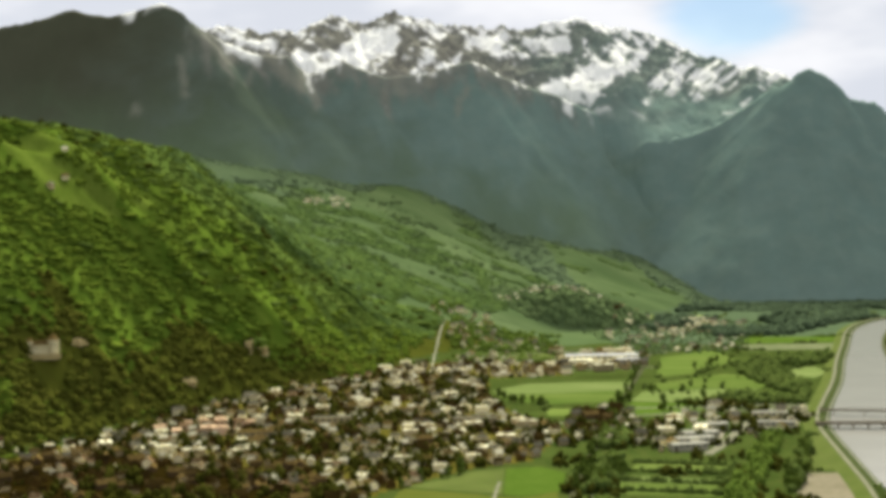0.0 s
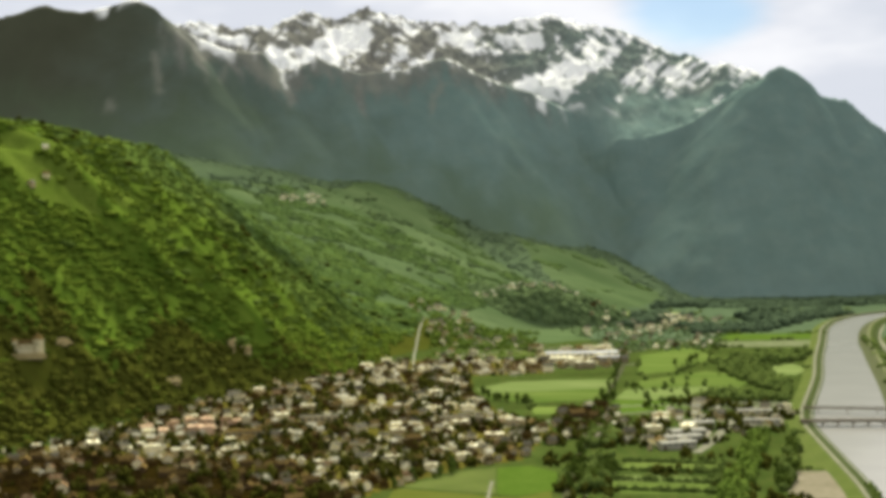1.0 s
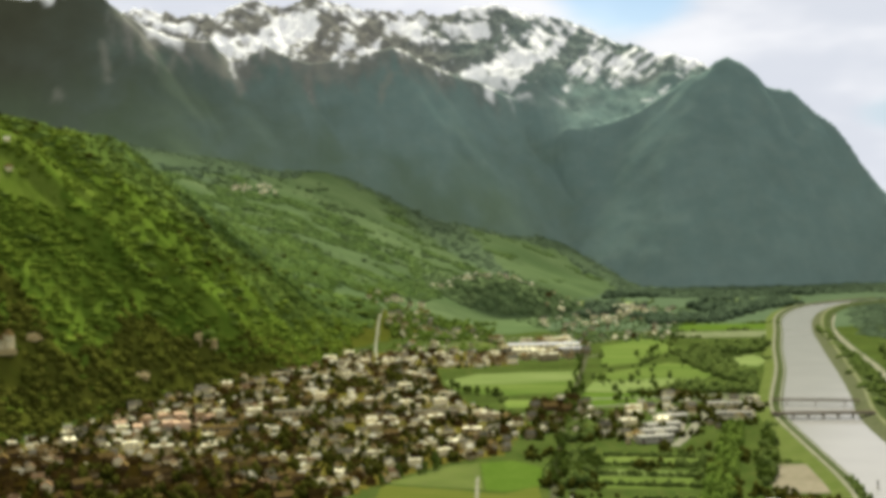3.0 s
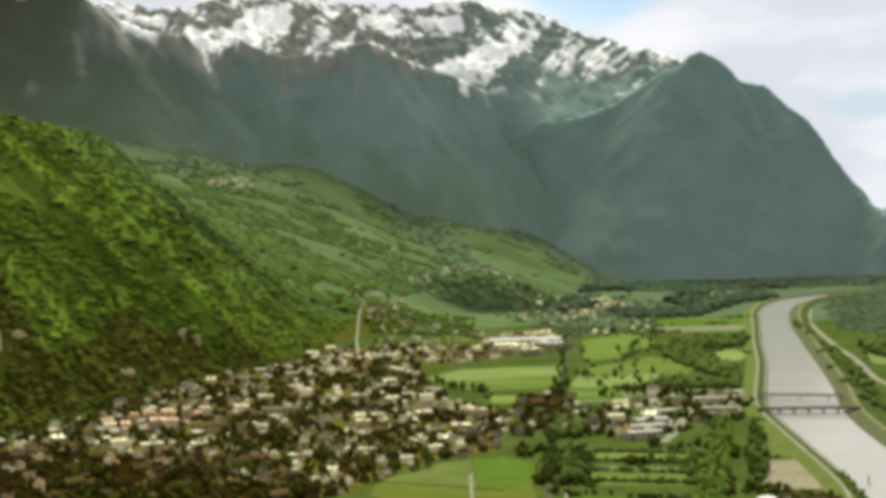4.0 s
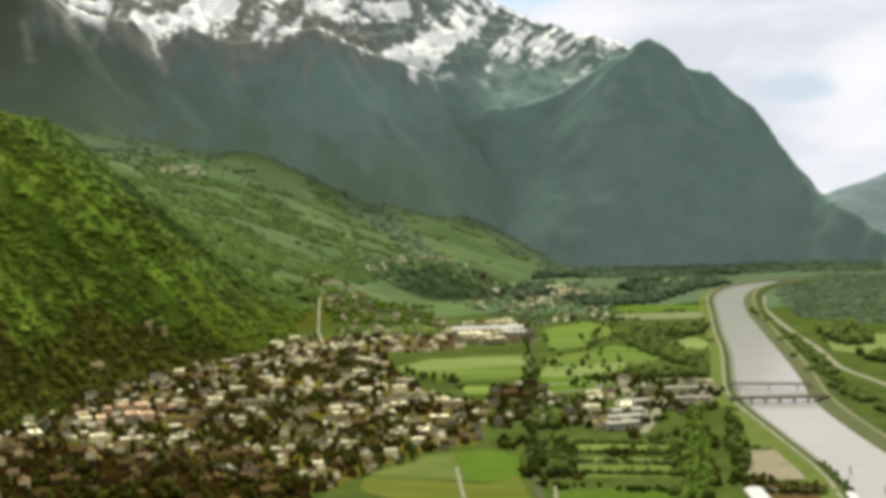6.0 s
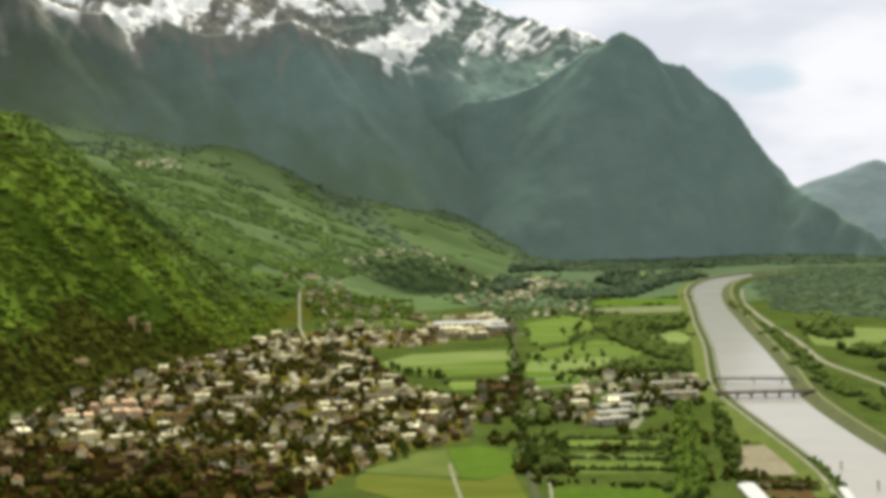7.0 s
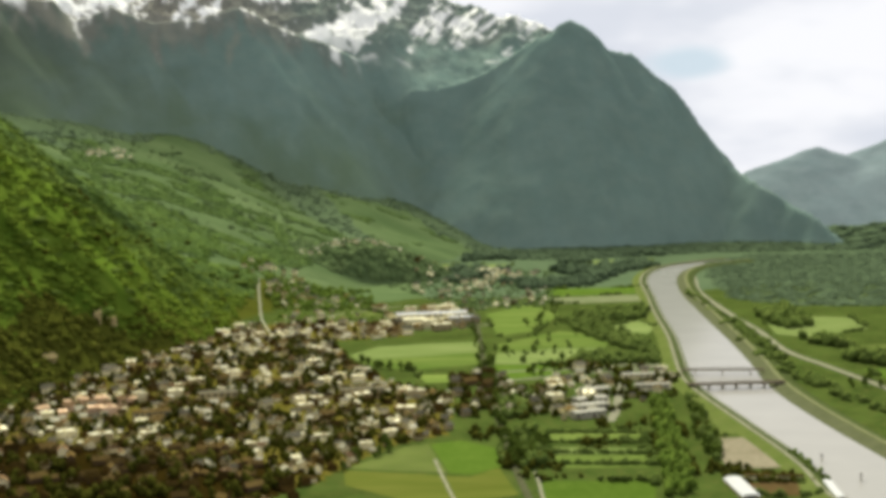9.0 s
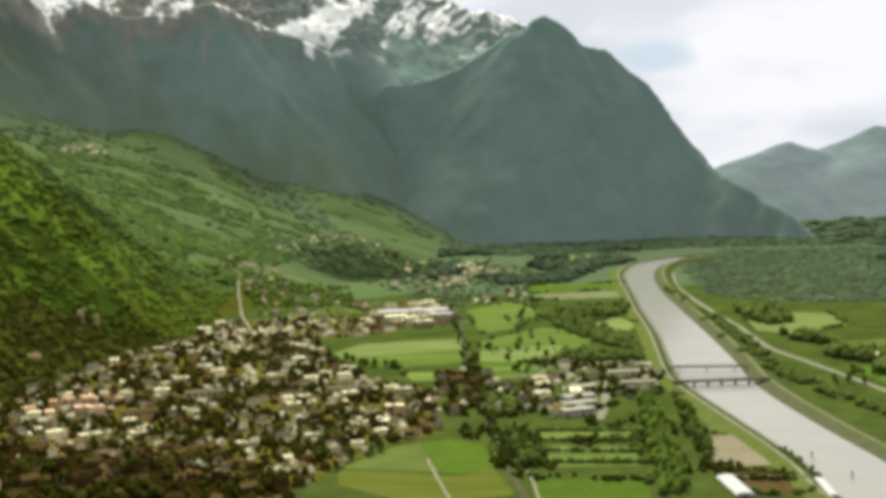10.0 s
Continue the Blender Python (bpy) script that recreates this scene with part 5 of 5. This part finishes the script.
settle(70, [(305, 2330), (430, 2330), (505, 2600), (560, 2880), (400, 2960), (250, 2720)], 13, (4, 3, 5, 7, 10, 7, 9), 10, None, 0.72)
settle(30, [(311, 2500), (380, 2771), (484, 2900), (540, 2840), (452, 2633)], 13, (0, 4, 5, 7, 3), 10, None, 0.75)
settle(34, [(165, 2060), (280, 2120), (300, 2330), (170, 2400)], 15, (0, 2, 5, 8, 3), 8)
settle(18, [(-310, 3210), (-240, 3210), (-175, 3320), (-215, 3360)], 11, (7, 4, 7, 7), 0, None, 0.8)
build_house(7, -496, 2041, 20, 0.9)
build_house(3, -492, 1944, 70, 0.9)
build_house(0, -484, 1990, 10, 0.8)
settle(7, [(430, 2860), (490, 2850), (505, 2900), (440, 2930)], 14, (5, 8, 5), 0, None, 0.9)
settle(9, [(620, 1480), (680, 1520), (700, 1620), (650, 1640)], 16, (0, 5, 7), 0)


# The 300 houses nearest to the flight are things; those farther off are joined, as too small and many to count.
plots.sort(key=lambda p: p[0])
first = set()
for y, k, m in plots[:300]:
    if k in first:
        copy_thing(HOUSES[k], Matrix()).matrix_basis = m
    else:
        HOUSES[k].matrix_basis = m
        first.add(k)
spare = []
for y, k, m in plots[300:]:
    if k in first:
        spare.append((y, k, m))
    else:
        HOUSES[k].matrix_basis = m
        first.add(k)
PAINTS = [WHITE, CREAM, PINK, BRICK, DARK_TILE, TILE, RED_TILE, SLATE, SHEET, PANE, DOOR]
for edge, label in ((2050, "distant pale houses with brown roofs at the town's far end"), (9999, "far scattered village houses with pale walls")):
    verts, faces, slots = [], [], []
    for y, k, m in spare:
        if (y < 2050) != (edge == 2050):
            continue
        for ob in HOUSES[k].children_recursive:
            base, paint = len(verts), PAINTS.index(ob.data.materials[0])
            verts += [m @ v.co for v in ob.data.vertices]
            faces += [[base + i for i in f.vertices] for f in ob.data.polygons]
            slots += [paint] * len(ob.data.polygons)
    tagged(link("distant_houses", verts, faces, PAINTS, None, False, slots), label, "houses", kind="stuff")


def hall(x, y, w, d, h, turn, label, roof=SHEET, wall=WHITE, bays=6):
    """A long low hall with a shallow roof, ribbon of windows and gates."""
    root = new("hall")
    a, b = w / 2, d / 2
    bm = bmesh.new()
    box(bm, -a, a, -b, b, -1.0, h)
    part("wall", bm, wall, root)
    bm = bmesh.new()
    ring = [(-b - 0.5, h), (b + 0.5, h), (b + 0.5, h + 0.5), (0, h + 0.12 * b + 0.6), (-b - 0.5, h + 0.5)]
    ends = [[bm.verts.new((s * (a + 0.5), y_, z + 0.01)) for y_, z in ring] for s in (-1, 1)]
    bm.faces.new(ends[0][::-1])
    bm.faces.new(ends[1])
    for k in range(5):
        bm.faces.new((ends[0][k], ends[0][(k + 1) % 5], ends[1][(k + 1) % 5], ends[1][k]))
    part("roof", bm, roof, root)
    for k in range(bays):
        x0 = -a + w * (k + 0.2) / bays
        bm = bmesh.new()
        box(bm, x0, x0 + w * 0.6 / bays, -b - 0.06, -b + 0.05, h * 0.55, h * 0.85)
        part("window", bm, PANE, root)
    for k in range(0, bays, 3):
        x0 = -a + w * (k + 0.35) / bays
        bm = bmesh.new()
        box(bm, x0, x0 + 3.0, -b - 0.08, -b + 0.05, 0, min(3.2, h * 0.5))
        part("gate", bm, DOOR, root)
    root.matrix_basis = pose(x, y, 0, 0, 0, turn)
    return tagged(root, label, "hall")


hall(225, 2222, 104, 26, 9, -2, "long white industrial hall with a pale roof", WHITE_SHEET, bays=12)
hall(262, 2180, 40, 18, 7, -2, "white workshop hall beside the long hall", WHITE_SHEET)
hall(190, 2180, 34, 18, 7, 4, "white workshop hall with a pale roof")
hall(243, 1480, 34, 16, 7, 12, "grey industrial hall with a pale roof", GREY_SHEET, COOL_WALL)
hall(232, 1445, 36, 14, 7, 12, "grey industrial hall with a wide roof", GREY_SHEET, COOL_WALL)
hall(222, 1415, 34, 12, 6, 12, "grey industrial hall with a pale roof", GREY_SHEET, COOL_WALL)
hall(274, 1128, 20, 7, 3.2, -18, "low dark-roofed stable beside the bare field", DARK_TILE, WHITE)
hall(297, 1119, 20, 7, 3.2, -18, "low dark-roofed stable beside the bare field", DARK_TILE, WHITE)


def round_shed(x, y, w, d, h, turn, label):
    """A low shed with a barrel roof along its length and a gate in the gable."""
    root = new("shed")
    a, b = w / 2, d / 2
    bm = bmesh.new()
    box(bm, -a, a, -b, b, -1.0, h)
    part("wall", bm, CREAM, root)
    bm = bmesh.new()
    arc = [(math.cos(math.pi * k / 10), math.sin(math.pi * k / 10)) for k in range(11)]
    ends = [[bm.verts.new(((a + 0.3) * c, s * (b + 0.4), h + 0.02 + 0.34 * a * u)) for c, u in arc] for s in (-1, 1)]
    bm.faces.new(ends[0][::-1])
    bm.faces.new(ends[1])
    for k in range(11):
        bm.faces.new((ends[0][k], ends[0][(k + 1) % 11], ends[1][(k + 1) % 11], ends[1][k]))
    part("roof", bm, WHITE_SHEET, root)
    bm = bmesh.new()
    box(bm, -2, 2, -b - 0.06, -b + 0.05, 0, h * 0.9)
    part("gate", bm, DOOR, root)
    for k in range(6):
        bm = bmesh.new()
        box(bm, -a - 0.05, -a + 0.05, -b + d * (k + 0.3) / 6, -b + d * (k + 0.6) / 6, h * 0.45, h * 0.8)
        part("window", bm, PANE, root)
    root.matrix_basis = pose(x, y, 0, 0, 0, turn)
    return tagged(root, label, "shed")


round_shed(247, 1094, 14, 60, 2.2, -8.5, "long low shed with a rounded white roof")
round_shed(312, 1072, 6.5, 56, 1.8, -14.8, "narrow riverside shed with a rounded pale roof")


def river_post(x, y):
    """A gauge post standing in the water: shaft, head and footing."""
    root = new("river_post")
    for name, r0, r1, z0, z1, paint in (("footing", 1.2, 1.0, -2.0, 1.0, CONCRETE), ("shaft", 0.55, 0.5, 1.01, 4.6, TIMBER), ("head", 0.8, 0.8, 4.61, 5.8, TIMBER)):
        bm = bmesh.new()
        bmesh.ops.create_cone(bm, cap_ends=True, segments=10, radius1=r0, radius2=r1, depth=z1 - z0, matrix=Matrix.Translation((0, 0, (z0 + z1) / 2)))
        part(name, bm, paint, root)
    root.matrix_basis = pose(x, y, 0.3)
    return tagged(root, "dark gauge post standing in the pale river", "post", "posts in the river")


river_post(349, 1172)
river_post(347, 1098)
hall(264, 1532, 30, 13, 7, 8, "grey workshop with a wide slate roof", GREY_SHEET, COOL_WALL)
hall(340, 1614, 38, 10, 6, -4, "long low house row with a pale roof", GREY_SHEET, WHITE)
hall(331, 1545, 36, 9, 6, -8, "long white house row with a grey roof", GREY_SHEET, COOL_WALL)
hall(-120, 1620, 40, 14, 9, 3, "long cream school block with a grey roof", SLATE, CREAM, 6)
hall(30, 1600, 46, 13, 8, -4, "long cream block with a grey roof", SLATE, CREAM, 8)
hall(-40, 1690, 30, 12, 8, 2, "long cream block with a brown roof", TILE, CREAM, 7)
hall(-190, 1530, 36, 14, 9, 6, "long cream block with a brown roof", TILE, CREAM, 6)


# ---- bridges ----
def bridge(a, b, wide, high, material, label, piers, rail=1.2, deep=1.6):
    root = new("bridge")
    a, b = Vector((*a, 0)), Vector((*b, 0))
    long = (b - a).length
    bm = bmesh.new()
    box(bm, 0, long, -wide / 2, wide / 2, high - deep, high)
    part("deck", bm, material, root)
    for s in (-1, 1):
        bm = bmesh.new()
        y = s * (wide / 2 - 0.2)
        box(bm, 0, long, y - 0.1, y + 0.1, high + rail - 0.2, high + rail)
        for k in range(int(long / 4) + 1):
            box(bm, k * 4, k * 4 + 0.2, y - 0.1, y + 0.1, high + 0.01, high + rail - 0.2)
        part("railing", bm, material, root)
    for k in range(piers):
        x = long * (k + 0.5) / piers
        bm = bmesh.new()
        box(bm, x - 0.6, x + 0.6, -wide * 0.45, wide * 0.45, -3, high - deep - 0.01)
        part("pier", bm, CONCRETE, root)
    turn = math.degrees(math.atan2(b.y - a.y, b.x - a.x))
    root.matrix_basis = pose(a.x, a.y, 0, 0, 0, turn)
    return tagged(root, label, "bridge")


bridge((367, 1533), (470, 1519), 9, 6.2, TIMBER, "dark road bridge on short pale piers across the river", 7, 1.1, 2.0)
bridge((394, 1627), (482, 1601), 5, 6.0, TIMBER, "narrow dark footbridge across the river", 3, 1.6, 1.4)


# ---- castle and rock faces on the slope ----
def castle(x, y, turn):
    """A small walled castle: main house, round keep, tower with a pointed roof, ring wall with battlements."""
    root = new("castle")
    bm = bmesh.new()
    box(bm, -11, 5, -4, 5, -6, 10)
    part("main_house", bm, WHITE, root)
    bm = bmesh.new()
    v = [bm.verts.new(c) for c in ((-11.6, -4.6, 10.01), (5.6, -4.6, 10.01), (5.6, 5.6, 10.01), (-11.6, 5.6, 10.01), (-9, 0.5, 15), (3, 0.5, 15))]
    for f in ((3, 2, 1, 0), (0, 1, 5, 4), (1, 2, 5), (2, 3, 4, 5), (3, 0, 4)):
        bm.faces.new([v[i] for i in f])
    part("roof", bm, TILE, root)
    for name, cx, cy, radius, top, paint in (("keep", 10, 2, 6.0, 15, WHITE), ("tower", -14, 1, 3.6, 14, WHITE)):
        bm = bmesh.new()
        bmesh.ops.create_cone(bm, cap_ends=True, segments=16, radius1=radius * 1.06, radius2=radius, depth=top + 6, matrix=Matrix.Translation((cx, cy, top / 2 - 3)))
        body = part(name, bm, paint, root)
        bm = bmesh.new()
        bmesh.ops.create_cone(bm, cap_ends=True, segments=16, radius1=radius * 1.15, radius2=0.2, depth=radius * 1.1, matrix=Matrix.Translation((cx, cy, top + radius * 0.55 + 0.01)))
        part("pointed_roof", bm, TILE, body)
        for k in range(3):
            bm = bmesh.new()
            box(bm, cx - 3 + 2.4 * k, cx - 2.2 + 2.4 * k, cy - radius - 0.35, cy - radius * 0.6, top * 0.6, top * 0.6 + 1.4)
            part("window", bm, PANE, body)
    for k in range(5):
        bm = bmesh.new()
        box(bm, -9.6 + 3 * k, -8.6 + 3 * k, -4.06, -3.9, 6, 7.6)
        part("window", bm, PANE, root)
    bm = bmesh.new()
    box(bm, -18, 18, -10, -9, -5, 0.5)
    for k in range(12):
        box(bm, -18 + 3 * k, -16.4 + 3 * k, -10, -9, 0.51, 1.6)
    part("ring_wall", bm, ROCK, root)
    root.matrix_basis = pose(x, y, ground_z(x, y) + 2, 0, 0, turn)
    return tagged(root, "pale stone castle with towers on the wooded slope", "castle")


castle(-427, 1640, 12)


def outcrop(x, y, wide, high, seed):
    """A pale broken rock face standing out of the slope."""
    bm = bmesh.new()
    blob(bm, (0, 0, high * 0.2), (wide * 0.5, 5, high * 0.75), seed * 2.3, 0.7, 3)
    for v in bm.verts:
        v.co.z += 0.3 * high * noise.noise(Vector((v.co.x * 0.3, v.co.z * 0.2, seed)))
    me = bpy.data.meshes.new("rock_face")
    bm.to_mesh(me)
    bm.free()
    me.materials.append(ROCK)
    ob = new("rock_face", me)
    ob.matrix_basis = pose(x, y, ground_z(x, y), 0, 0, 20)
    return tagged(ob, "pale broken rock face in the green slope", "rock", "rock faces")


outcrop(-232, 1958, 13, 9, 1)
outcrop(-248, 1948, 9, 12, 2)
outcrop(-402, 1690, 20, 6, 3)
outcrop(-300, 1800, 18, 6, 4)
